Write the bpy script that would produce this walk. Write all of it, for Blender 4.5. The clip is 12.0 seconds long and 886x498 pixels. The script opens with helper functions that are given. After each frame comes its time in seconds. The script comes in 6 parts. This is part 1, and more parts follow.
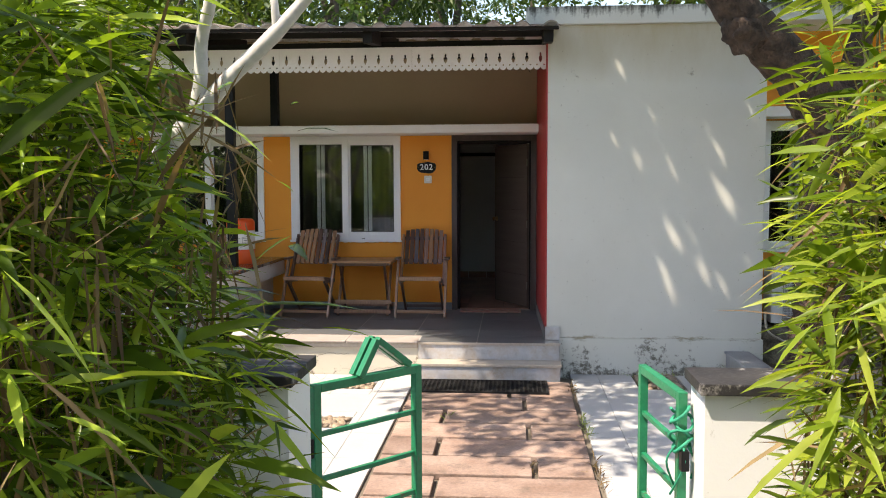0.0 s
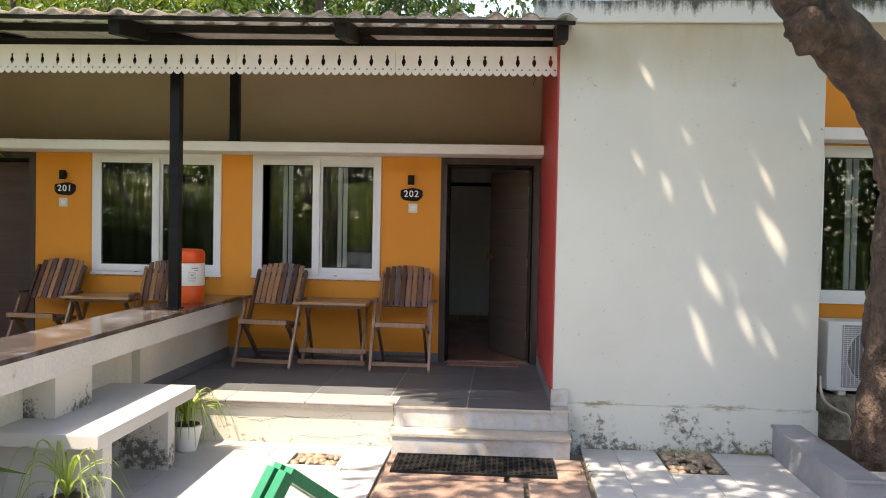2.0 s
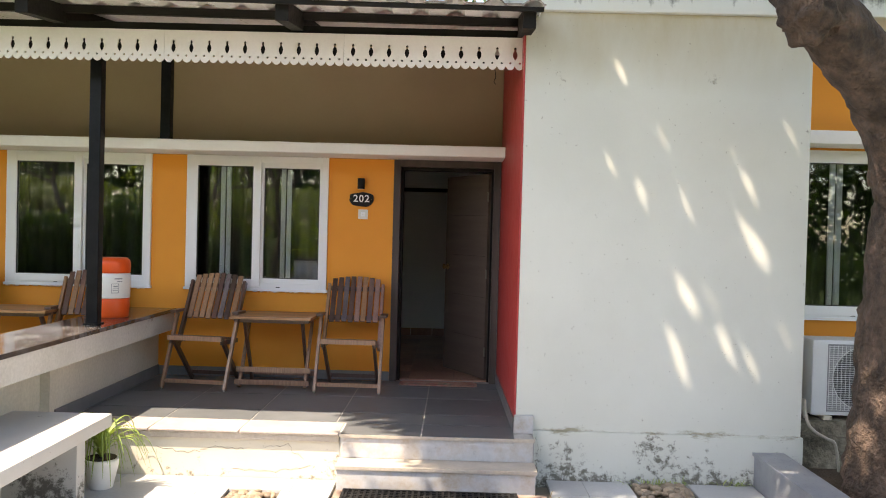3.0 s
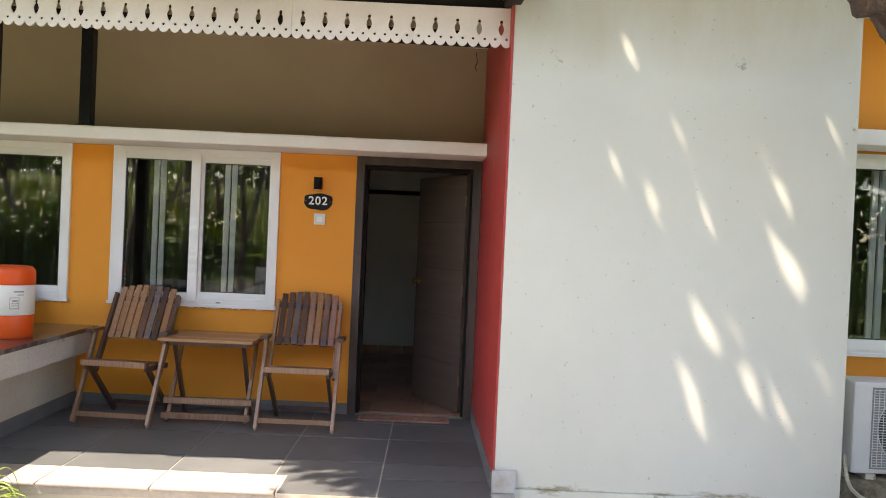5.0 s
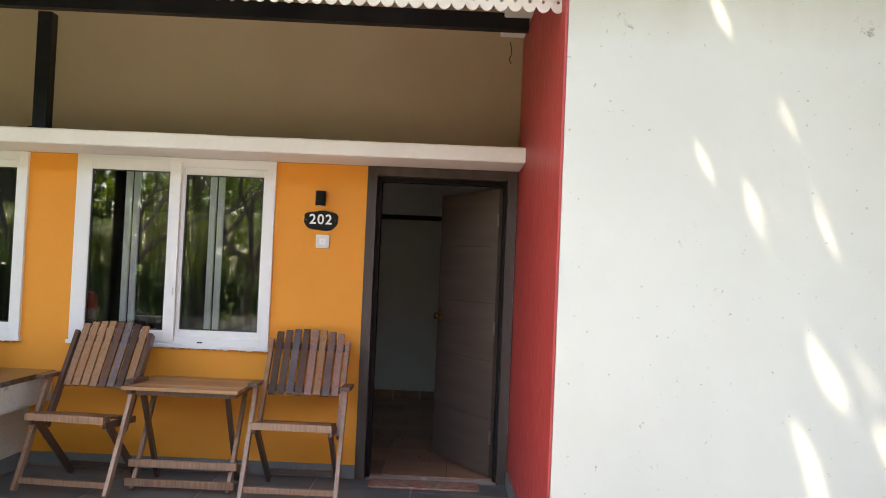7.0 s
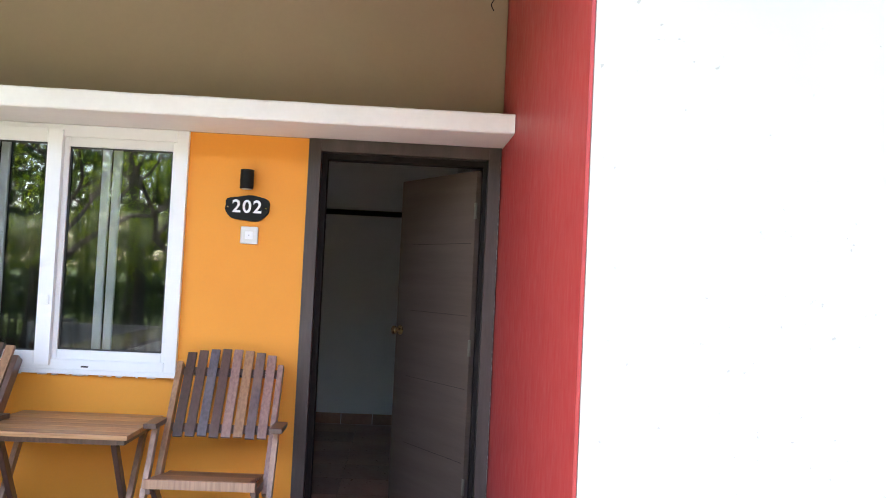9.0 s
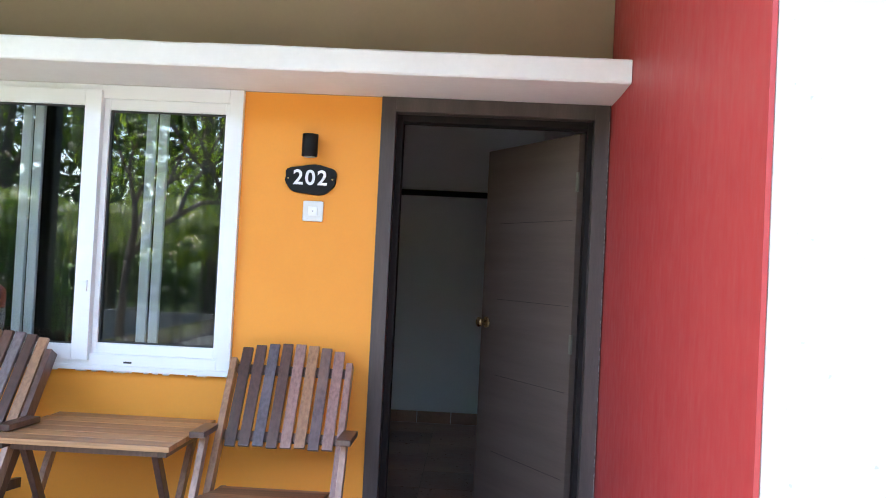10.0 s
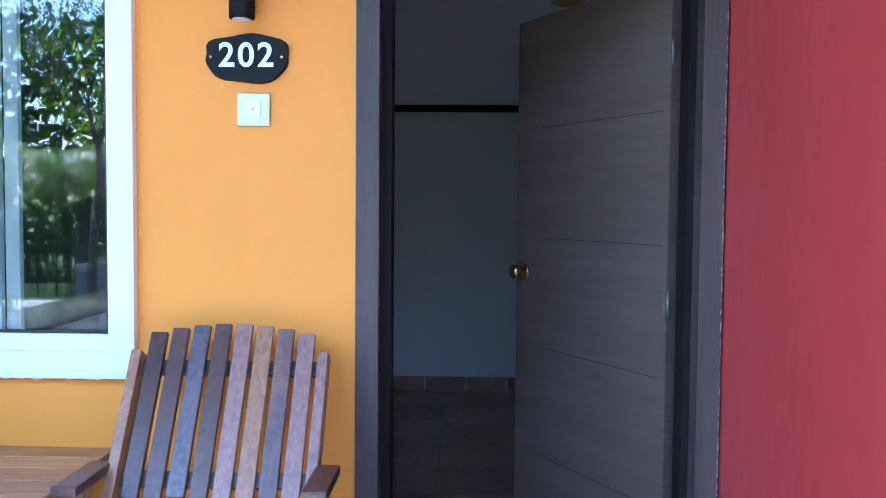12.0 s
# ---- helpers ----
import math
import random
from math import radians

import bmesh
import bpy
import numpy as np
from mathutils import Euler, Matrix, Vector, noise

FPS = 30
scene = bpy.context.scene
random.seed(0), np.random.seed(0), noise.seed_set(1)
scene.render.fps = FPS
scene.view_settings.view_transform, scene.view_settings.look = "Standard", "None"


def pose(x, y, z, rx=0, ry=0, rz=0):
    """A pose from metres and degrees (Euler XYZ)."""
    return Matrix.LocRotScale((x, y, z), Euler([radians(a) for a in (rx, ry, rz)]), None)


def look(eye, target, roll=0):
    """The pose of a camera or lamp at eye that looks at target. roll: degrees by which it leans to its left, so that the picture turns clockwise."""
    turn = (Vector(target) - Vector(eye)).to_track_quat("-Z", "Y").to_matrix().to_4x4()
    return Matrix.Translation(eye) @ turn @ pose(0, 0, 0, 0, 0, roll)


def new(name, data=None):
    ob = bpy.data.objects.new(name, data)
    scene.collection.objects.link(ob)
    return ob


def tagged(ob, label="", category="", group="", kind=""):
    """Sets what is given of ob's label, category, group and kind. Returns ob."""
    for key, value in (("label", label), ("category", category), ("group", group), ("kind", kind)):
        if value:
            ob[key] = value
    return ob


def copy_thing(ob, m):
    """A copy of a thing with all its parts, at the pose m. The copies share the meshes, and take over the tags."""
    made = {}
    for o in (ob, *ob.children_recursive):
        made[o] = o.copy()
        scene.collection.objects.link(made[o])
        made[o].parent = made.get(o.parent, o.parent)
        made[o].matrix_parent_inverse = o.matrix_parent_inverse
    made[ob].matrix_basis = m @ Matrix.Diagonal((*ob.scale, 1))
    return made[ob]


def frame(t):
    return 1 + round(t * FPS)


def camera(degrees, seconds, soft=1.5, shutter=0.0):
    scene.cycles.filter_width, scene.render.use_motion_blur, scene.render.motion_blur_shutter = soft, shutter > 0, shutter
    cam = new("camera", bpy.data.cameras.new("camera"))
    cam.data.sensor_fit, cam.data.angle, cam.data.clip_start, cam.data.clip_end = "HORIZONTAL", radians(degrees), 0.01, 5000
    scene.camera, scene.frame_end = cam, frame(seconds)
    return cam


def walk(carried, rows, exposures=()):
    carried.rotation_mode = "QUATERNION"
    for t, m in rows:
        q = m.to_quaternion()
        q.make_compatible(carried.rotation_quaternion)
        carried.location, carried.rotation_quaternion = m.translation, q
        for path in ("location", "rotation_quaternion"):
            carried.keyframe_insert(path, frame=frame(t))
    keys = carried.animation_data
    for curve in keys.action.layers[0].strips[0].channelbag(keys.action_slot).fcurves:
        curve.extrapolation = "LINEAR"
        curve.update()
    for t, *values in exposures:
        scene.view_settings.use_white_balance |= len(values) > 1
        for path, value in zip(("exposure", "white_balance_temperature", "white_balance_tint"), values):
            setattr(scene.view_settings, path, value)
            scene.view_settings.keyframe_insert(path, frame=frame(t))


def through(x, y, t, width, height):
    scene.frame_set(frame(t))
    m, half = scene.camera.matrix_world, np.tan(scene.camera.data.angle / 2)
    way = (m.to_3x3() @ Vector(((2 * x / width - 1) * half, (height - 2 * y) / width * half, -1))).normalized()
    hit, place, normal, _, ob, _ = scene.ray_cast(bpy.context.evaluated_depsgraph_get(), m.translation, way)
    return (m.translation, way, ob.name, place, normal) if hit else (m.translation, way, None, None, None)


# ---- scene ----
cam = camera(54.5, 12.0, soft=1.0)
PATH = [
    (0, (0.073, -0.033, 1.849), (-0.088, 1.956, 1.704), -0.20),
    (0.5, (0.073, 0.318, 1.784), (-0.090, 2.306, 1.643), 0.40),
    (1, (0.044, 0.724, 1.834), (-0.066, 2.718, 1.731), 0.80),
    (1.5, (0.055, 1.124, 1.787), (-0.066, 3.119, 1.714), 0.80),
    (2, (-0.019, 1.498, 1.773), (-0.156, 3.493, 1.716), 1.10),
    (2.5, (-0.092, 1.832, 1.781), (-0.154, 3.831, 1.754), 1.30),
    (3, (-0.067, 2.182, 1.771), (-0.094, 4.182, 1.735), 1.50),
    (3.5, (-0.035, 2.488, 1.766), (-0.025, 4.487, 1.729), 2.40),
    (3.7, (-0.027, 2.640, 1.776), (0.021, 4.639, 1.733), 2.70),
    (5.5, (-0.007, 3.601, 1.827), (-0.005, 5.601, 1.826), 2.13),
    (6, (-0.030, 3.922, 1.804), (-0.033, 5.922, 1.827), 0.82),
    (6.5, (-0.013, 4.268, 1.775), (-0.051, 6.267, 1.798), 0.49),
    (7, (-0.078, 4.563, 1.740), (-0.096, 6.562, 1.801), 2.45),
    (7.5, (-0.123, 4.902, 1.778), (-0.019, 6.898, 1.845), 2.25),
    (7.7, (-0.093, 5.051, 1.775), (0.024, 7.047, 1.830), 1.57),
    (9.3, (-0.175, 6.058, 1.714), (-0.101, 8.055, 1.794), 3.39),
    (9.5, (-0.194, 6.208, 1.702), (-0.169, 8.206, 1.765), 3.08),
    (10, (-0.222, 6.568, 1.704), (-0.293, 8.566, 1.750), 2.79),
    (10.5, (-0.307, 6.961, 1.715), (-0.349, 8.960, 1.739), 2.17),
    (11, (-0.323, 7.293, 1.661), (-0.359, 9.292, 1.646), 0.24),
    (11.5, (-0.293, 7.644, 1.645), (-0.355, 9.642, 1.586), 0.17),
    (12, (-0.350, 8.008, 1.666), (-0.407, 10.005, 1.569), 0.48),
]
EXPOSURES = [(0, 1.27, 7750, 14.5), (1.5, 1.6, 8100, 16), (3.5, 1.99, 8200, 15), (5.5, 2.07, 8300, 15), (6.5, 2.34, 8450, 15.0), (7, 2.42, 8150, 15.0), (7.5, 2.77, 7700, 15.0), (9.5, 3.03, 6800, 12.5), (10.5, 3.13, 5950, 9.0), (11, 3.16, 5550, 10.5), (12, 3.33, 4800, 9.0)]
walk(cam, [(t, look(eye, target, roll)) for t, eye, target, roll in PATH], EXPOSURES)

# ---- world, sun ----
LIGHT = Vector((0.50, 0.325, -1.0)).normalized()          # the way the sunlight travels
sun_el = math.asin(-LIGHT.z)
sun_az = math.atan2(-LIGHT.x, -LIGHT.y)
world = bpy.data.worlds.new("world")
scene.world = world
world.use_nodes = True
wn = world.node_tree.nodes
sky = wn.new("ShaderNodeTexSky")
sky.sky_type = 'NISHITA'
sky.sun_disc = False
sky.sun_elevation = sun_el
sky.sun_rotation = sun_az
wn["Background"].inputs["Strength"].default_value = 0.15
world.node_tree.links.new(sky.outputs[0], wn["Background"].inputs["Color"])
sun = new("sun", bpy.data.lights.new("sun", 'SUN'))
sun.data.energy = 3.7
sun.data.angle = radians(0.5)
sun.data.color = (1.0, 0.95, 0.87)
sun.matrix_world = look((-6, -2, 12), Vector((-6, -2, 12)) + LIGHT)


# ---- materials ----
def shader(name):
    m = bpy.data.materials.new(name)
    m.use_nodes = True
    nt = m.node_tree
    return m, nt, nt.nodes["Principled BSDF"]


def noise_node(nt, scale, detail=4.0, rough=0.6, stretch=(1, 1, 1)):
    co = nt.nodes.new("ShaderNodeTexCoord")
    mp = nt.nodes.new("ShaderNodeMapping")
    mp.inputs["Scale"].default_value = stretch
    nt.links.new(co.outputs["Object"], mp.inputs["Vector"])
    n = nt.nodes.new("ShaderNodeTexNoise")
    n.inputs["Scale"].default_value = scale
    n.inputs["Detail"].default_value = detail
    n.inputs["Roughness"].default_value = rough
    nt.links.new(mp.outputs[0], n.inputs["Vector"])
    return n.outputs["Fac"]


def ramp(nt, fac, stops):
    r = nt.nodes.new("ShaderNodeValToRGB")
    while len(r.color_ramp.elements) < len(stops):
        r.color_ramp.elements.new(0.5)
    for e, (p, c) in zip(r.color_ramp.elements, stops):
        e.position = p
        e.color = (*c, 1)
    nt.links.new(fac, r.inputs[0])
    return r.outputs["Color"]


def mixc(nt, fac, a, b, mode='MIX'):
    n = nt.nodes.new("ShaderNodeMix")
    n.data_type = 'RGBA'
    n.blend_type = mode
    for sock, v in ((n.inputs[0], fac), (n.inputs[6], a), (n.inputs[7], b)):
        if isinstance(v, (int, float)):
            sock.default_value = v
        elif isinstance(v, tuple):
            sock.default_value = (*v, 1)
        else:
            nt.links.new(v, sock)
    return n.outputs[2]


def bump(nt, bsdf, height, strength, dist=0.01):
    b = nt.nodes.new("ShaderNodeBump")
    b.inputs["Strength"].default_value = strength
    b.inputs["Distance"].default_value = dist
    nt.links.new(height, b.inputs["Height"])
    nt.links.new(b.outputs[0], bsdf.inputs["Normal"])


def surface(name, c1, c2, scale=3.0, rough=0.7, metal=0.0, grain=60.0, bumps=0.15, dist=0.004, stretch=(1, 1, 1), spec=0.5, stain=None, lo=0.35, hi=0.7, random=0.0, coat=0.0, mottle=0.11, vary=1.0):
    """Two tones blended by a broad noise, a fine grain on top, and a fine relief."""
    m, nt, b = shader(name)
    big = noise_node(nt, scale, 5, 0.62, stretch)
    col = ramp(nt, big, [(lo, c1), (hi, c2)])
    fine = noise_node(nt, grain, 3, 0.6, stretch)
    g = ramp(nt, fine, [(0.3, (1 - mottle,) * 3), (0.7, (1 + mottle * 0.6,) * 3)])
    col = mixc(nt, 1.0, col, g, 'MULTIPLY')
    if stain:
        colour, s_scale, s_lo, s_hi = stain
        f = ramp(nt, noise_node(nt, s_scale, 8, 0.7), [(s_lo, (0, 0, 0)), (s_hi, (1, 1, 1))])
        col = mixc(nt, f, col, colour)
    if random:
        oi = nt.nodes.new("ShaderNodeObjectInfo")
        r = ramp(nt, oi.outputs["Random"], [(0, (1 - random,) * 3), (1, (1 + random * 0.4,) * 3)])
        col = mixc(nt, 1.0, col, r, 'MULTIPLY')
    nt.links.new(col, b.inputs["Base Color"])
    rr = ramp(nt, fine, [(0.2, (max(rough - 0.12 * vary, 0.02),) * 3), (0.8, (min(rough + 0.1 * vary, 1),) * 3)])
    nt.links.new(rr, b.inputs["Roughness"])
    b.inputs["Metallic"].default_value = metal
    b.inputs["Specular IOR Level"].default_value = spec
    b.inputs["Coat Weight"].default_value = coat
    if bumps:
        bump(nt, b, fine, bumps, dist)
    return m


def foot_stained(name, base, base2, dirt, top, bottom, shade_wash=None, line=None):
    """Painted plaster with splash-back dirt and algae that climbs unevenly from its foot."""
    m, nt, b = shader(name)
    col = ramp(nt, noise_node(nt, 1.1, 5, 0.6), [(0.35, base), (0.7, base2)])
    co = nt.nodes.new("ShaderNodeTexCoord")
    sep = nt.nodes.new("ShaderNodeSeparateXYZ")
    nt.links.new(co.outputs["Object"], sep.inputs[0])
    mr = nt.nodes.new("ShaderNodeMapRange")
    mr.inputs["From Min"].default_value = bottom
    mr.inputs["From Max"].default_value = top
    mr.inputs["To Min"].default_value = 0.32
    mr.inputs["To Max"].default_value = 0.0
    nt.links.new(sep.outputs["Z"], mr.inputs["Value"])
    add = nt.nodes.new("ShaderNodeMath")
    add.operation = 'ADD'
    cluster = nt.nodes.new("ShaderNodeMath")
    cluster.operation = 'MULTIPLY_ADD'
    cluster.inputs[1].default_value = 0.64
    nt.links.new(noise_node(nt, 2.6, 3, 0.5), cluster.inputs[0])
    nt.links.new(mr.outputs[0], cluster.inputs[2])
    speck = nt.nodes.new("ShaderNodeMath")
    speck.operation = 'MULTIPLY'
    speck.inputs[1].default_value = 0.80
    nt.links.new(noise_node(nt, 17, 8, 0.74), speck.inputs[0])
    nt.links.new(cluster.outputs[0], add.inputs[0])
    nt.links.new(speck.outputs[0], add.inputs[1])
    soft = ramp(nt, cluster.outputs[0], [(0.46, (0, 0, 0)), (0.76, (0.3, 0.3, 0.3))])
    col = mixc(nt, soft, col, tuple(0.55 * a + 0.45 * d for a, d in zip(base, dirt)))
    f = ramp(nt, add.outputs[0], [(0.905, (0, 0, 0)), (0.995, (0.85, 0.85, 0.85))])
    if line:
        off = nt.nodes.new("ShaderNodeMath")
        off.operation = 'SUBTRACT'
        off.inputs[1].default_value = line
        nt.links.new(sep.outputs["Z"], off.inputs[0])
        dist = nt.nodes.new("ShaderNodeMath")
        dist.operation = 'ABSOLUTE'
        nt.links.new(off.outputs[0], dist.inputs[0])
        near = nt.nodes.new("ShaderNodeMapRange")
        near.inputs["From Max"].default_value = 0.07
        near.inputs["To Min"].default_value = 0.22
        near.inputs["To Max"].default_value = 0.0
        nt.links.new(dist.outputs[0], near.inputs["Value"])
        both = nt.nodes.new("ShaderNodeMath")
        both.operation = 'ADD'
        nt.links.new(near.outputs[0], both.inputs[0])
        nt.links.new(noise_node(nt, 5.0, 9, 0.75, (0.6, 1, 2.0)), both.inputs[1])
        col = mixc(nt, ramp(nt, both.outputs[0], [(0.70, (0, 0, 0)), (0.80, (0.8, 0.8, 0.8))]), col, (0.24, 0.20, 0.11))
    col = mixc(nt, f, col, dirt)
    # beige gradient under the coping: yellow stain, and shade painted into the colour
    if shade_wash:
        mw = nt.nodes.new("ShaderNodeMapRange")
        mw.inputs["From Min"].default_value = shade_wash - 0.75
        mw.inputs["From Max"].default_value = shade_wash
        nt.links.new(sep.outputs["Z"], mw.inputs["Value"])
        ad = nt.nodes.new("ShaderNodeMath")
        ad.operation = 'MULTIPLY'
        nt.links.new(mw.outputs[0], ad.inputs[0])
        nt.links.new(noise_node(nt, 2.6, 7, 0.62, (1, 1, 0.35)), ad.inputs[1])
        col = mixc(nt, ramp(nt, ad.outputs[0], [(0.12, (0, 0, 0)), (0.55, (1, 1, 1))]), col, (0.46, 0.41, 0.29))
    specks = ramp(nt, noise_node(nt, 38, 2, 0.5), [(0.73, (0, 0, 0)), (0.76, (0.5, 0.5, 0.5))])
    col = mixc(nt, specks, col, (0.25, 0.22, 0.18))
    nt.links.new(col, b.inputs["Base Color"])
    b.inputs["Roughness"].default_value = 0.75
    bump(nt, b, noise_node(nt, 45, 5, 0.65), 0.12, 0.006)
    return m


def dripped(name, base, dirt, top, bottom):
    """White concrete with black streaks of algae that run down from its upper edge."""
    m, nt, b = shader(name)
    co = nt.nodes.new("ShaderNodeTexCoord")
    sep = nt.nodes.new("ShaderNodeSeparateXYZ")
    nt.links.new(co.outputs["Object"], sep.inputs[0])
    mr = nt.nodes.new("ShaderNodeMapRange")
    mr.inputs["From Min"].default_value = bottom
    mr.inputs["From Max"].default_value = top
    mr.inputs["To Min"].default_value = -0.16
    mr.inputs["To Max"].default_value = 0.17
    nt.links.new(sep.outputs["Z"], mr.inputs["Value"])
    total = mr.outputs[0]
    for n_, k_ in ((noise_node(nt, 26.0, 4, 0.6, (1, 1, 0.07)), 0.5), (noise_node(nt, 2.2, 5, 0.65, (1, 1, 0.4)), 0.6), (noise_node(nt, 45.0, 4, 0.65), 0.25)):
        ad = nt.nodes.new("ShaderNodeMath")
        ad.operation = 'MULTIPLY_ADD'
        ad.inputs[1].default_value = k_
        nt.links.new(n_, ad.inputs[0])
        nt.links.new(total, ad.inputs[2])
        total = ad.outputs[0]
    k = ramp(nt, total, [(0.66, (0, 0, 0)), (0.84, (0.92, 0.92, 0.92))])
    nt.links.new(mixc(nt, k, base, dirt), b.inputs["Base Color"])
    b.inputs["Roughness"].default_value = 0.9
    bump(nt, b, noise_node(nt, 40, 5, 0.6), 0.3, 0.008)
    return m


def wood(name, tones, axis=2, grain=9.0, rough=0.42):
    """Oiled wood: its tone by the piece, with long grain along one axis."""
    m, nt, b = shader(name)
    st = [9.0, 9.0, 9.0]
    st[axis] = 0.55
    g = noise_node(nt, grain, 3, 0.55, tuple(st))
    swirl = noise_node(nt, 3.5, 3, 0.5, tuple(s * 0.35 for s in st))
    oi = nt.nodes.new("ShaderNodeObjectInfo")
    tone = ramp(nt, oi.outputs["Random"], [(i / max(len(tones) - 1, 1), c) for i, c in enumerate(tones)])
    dark = ramp(nt, g, [(0.34, (0.70, 0.66, 0.64)), (0.64, (1.12, 1.10, 1.08))])
    col = mixc(nt, 1.0, tone, dark, 'MULTIPLY')
    col = mixc(nt, ramp(nt, swirl, [(0.5, (0, 0, 0)), (0.75, (0.4, 0.4, 0.4))]), col, tones[1])
    nt.links.new(col, b.inputs["Base Color"])
    b.inputs["Roughness"].default_value = rough * 0.85
    b.inputs["Specular IOR Level"].default_value = 0.6
    bump(nt, b, g, 0.05, 0.002)
    return m


def leafy(name, tones, through=0.35, rough=0.45):
    """Leaves: a tone by the leaf, some light let through."""
    m, nt, b = shader(name)
    geo = nt.nodes.new("ShaderNodeNewGeometry")
    col = ramp(nt, geo.outputs["Random Per Island"], [(i / max(len(tones) - 1, 1), c) for i, c in enumerate(tones)])
    n = noise_node(nt, 9, 3, 0.6)
    col = mixc(nt, 1.0, col, ramp(nt, n, [(0.3, (0.75, 0.75, 0.75)), (0.7, (1.15, 1.15, 1.15))]), 'MULTIPLY')
    nt.links.new(col, b.inputs["Base Color"])
    b.inputs["Roughness"].default_value = rough
    b.inputs["Specular IOR Level"].default_value = 0.4
    tr = nt.nodes.new("ShaderNodeBsdfTranslucent")
    nt.links.new(mixc(nt, 1.0, col, (1.5, 1.5, 0.6), 'MULTIPLY'), tr.inputs["Color"])
    mx = nt.nodes.new("ShaderNodeMixShader")
    mx.inputs[0].default_value = through
    nt.links.new(b.outputs[0], mx.inputs[1])
    nt.links.new(tr.outputs[0], mx.inputs[2])
    nt.links.new(mx.outputs[0], nt.nodes["Material Output"].inputs["Surface"])
    return m


M_WHITE_WALL = foot_stained("white_wall_paint", (0.59, 0.595, 0.535), (0.64, 0.645, 0.585), (0.075, 0.065, 0.045), 0.42, -0.10, 3.40, 0.362)
M_PLASTER = foot_stained("cream_plaster", (0.56, 0.52, 0.43), (0.63, 0.585, 0.49), (0.12, 0.09, 0.055), 0.30, -0.24)
M_COPING = dripped("stained_coping", (0.68, 0.70, 0.67), (0.045, 0.045, 0.036), 3.56, 3.40)
M_ORANGE = surface("orange_paint", (0.82, 0.300, 0.026), (0.86, 0.330, 0.032), 1.6, 0.62, grain=70, bumps=0.08, mottle=0.02)
M_BEIGE = surface("beige_paint", (0.355, 0.265, 0.170), (0.39, 0.30, 0.197), 0.9, 0.75, grain=40, bumps=0.06, mottle=0.03)
M_RED = surface("red_paint", (0.41, 0.040, 0.039), (0.465, 0.053, 0.050), 1.6, 0.5, grain=30, bumps=0.1, stretch=(1, 1, 0.35), stain=((0.60, 0.22, 0.20), 16.0, 0.70, 0.76), mottle=0.05)
M_CHAJJA = surface("white_rough_paint", (0.82, 0.79, 0.76), (0.86, 0.84, 0.81), 3.0, 0.8, grain=28, bumps=0.22, dist=0.006, mottle=0.02, stain=((0.52, 0.46, 0.40), 9.0, 0.72, 0.80))
M_HINGE = surface("dull_steel_hinge", (0.18, 0.17, 0.14), (0.26, 0.24, 0.20), 8, 0.45, metal=0.8, bumps=0.0)
M_ROPE = surface("green_rope", (0.0, 0.22, 0.13), (0.02, 0.34, 0.20), 20, 0.7)
M_NOSING = surface("cream_nosing_stone", (0.37, 0.32, 0.295), (0.45, 0.40, 0.37), 4.0, 0.55, grain=40, bumps=0.1, random=0.08)
M_BENCH = foot_stained("mouldy_white_paint", (0.45, 0.445, 0.425), (0.53, 0.52, 0.50), (0.045, 0.040, 0.03), 0.56, -0.30)
M_PIER = foot_stained("mouldy_pier_paint", (0.56, 0.53, 0.46), (0.62, 0.59, 0.52), (0.05, 0.045, 0.03), 0.78, 0.36)
M_HALFWALL = surface("half_wall_paint", (0.54, 0.5, 0.42), (0.62, 0.58, 0.5), 1.7, 0.75, grain=40, bumps=0.15)
M_BAND = surface("white_band_paint", (0.56, 0.545, 0.51), (0.64, 0.625, 0.59), 2.0, 0.75, grain=40, bumps=0.15, stain=((0.22, 0.18, 0.12), 4.5, 0.60, 0.76))
# its grey patches are dust, tinted bluish to imitate reflected sky
M_GRANITE = surface("polished_dark_granite", (0.055, 0.045, 0.042), (0.10, 0.085, 0.08), 9, 0.12, grain=120, bumps=0.03, spec=0.7, stain=((0.21, 0.215, 0.225), 3.4, 0.50, 0.66))
M_SLATE = surface("slate_tile", (0.105, 0.115, 0.122), (0.150, 0.160, 0.168), 1.4, 0.42, grain=18, bumps=0.03, dist=0.002, random=0.18, mottle=0.05, vary=0.25)
M_GROUT = surface("pale_grout", (0.36, 0.35, 0.33), (0.48, 0.47, 0.44), 5, 0.9, grain=50, bumps=0.2)
M_SKIRT = surface("grey_skirting", (0.15, 0.155, 0.16), (0.20, 0.20, 0.205), 3, 0.5, grain=40)
M_MARBLE = surface("grey_marble", (0.42, 0.43, 0.45), (0.56, 0.56, 0.56), 4.0, 0.35, grain=20, bumps=0.05, stain=((0.33, 0.24, 0.15), 4.0, 0.46, 0.74))
M_TREAD = surface("cream_tread_stone", (0.4, 0.35, 0.29), (0.5, 0.44, 0.38), 4.0, 0.5, grain=40, bumps=0.1)
M_YARD = surface("pale_grey_yard_tile", (0.43, 0.435, 0.44), (0.51, 0.51, 0.51), 1.8, 0.5, grain=50, bumps=0.08, random=0.06, stain=((0.38, 0.34, 0.29), 2.2, 0.60, 0.8))
M_MORTAR = surface("dark_mortar", (0.12, 0.10, 0.08), (0.20, 0.17, 0.13), 6, 0.95, grain=50, bumps=0.4)
M_STONE = surface("pink_sandstone", (0.27, 0.175, 0.135), (0.43, 0.315, 0.26), 2.4, 0.8, grain=45, bumps=0.6, dist=0.008, random=0.30, stain=((0.14, 0.11, 0.09), 5, 0.54, 0.72), mottle=0.2)
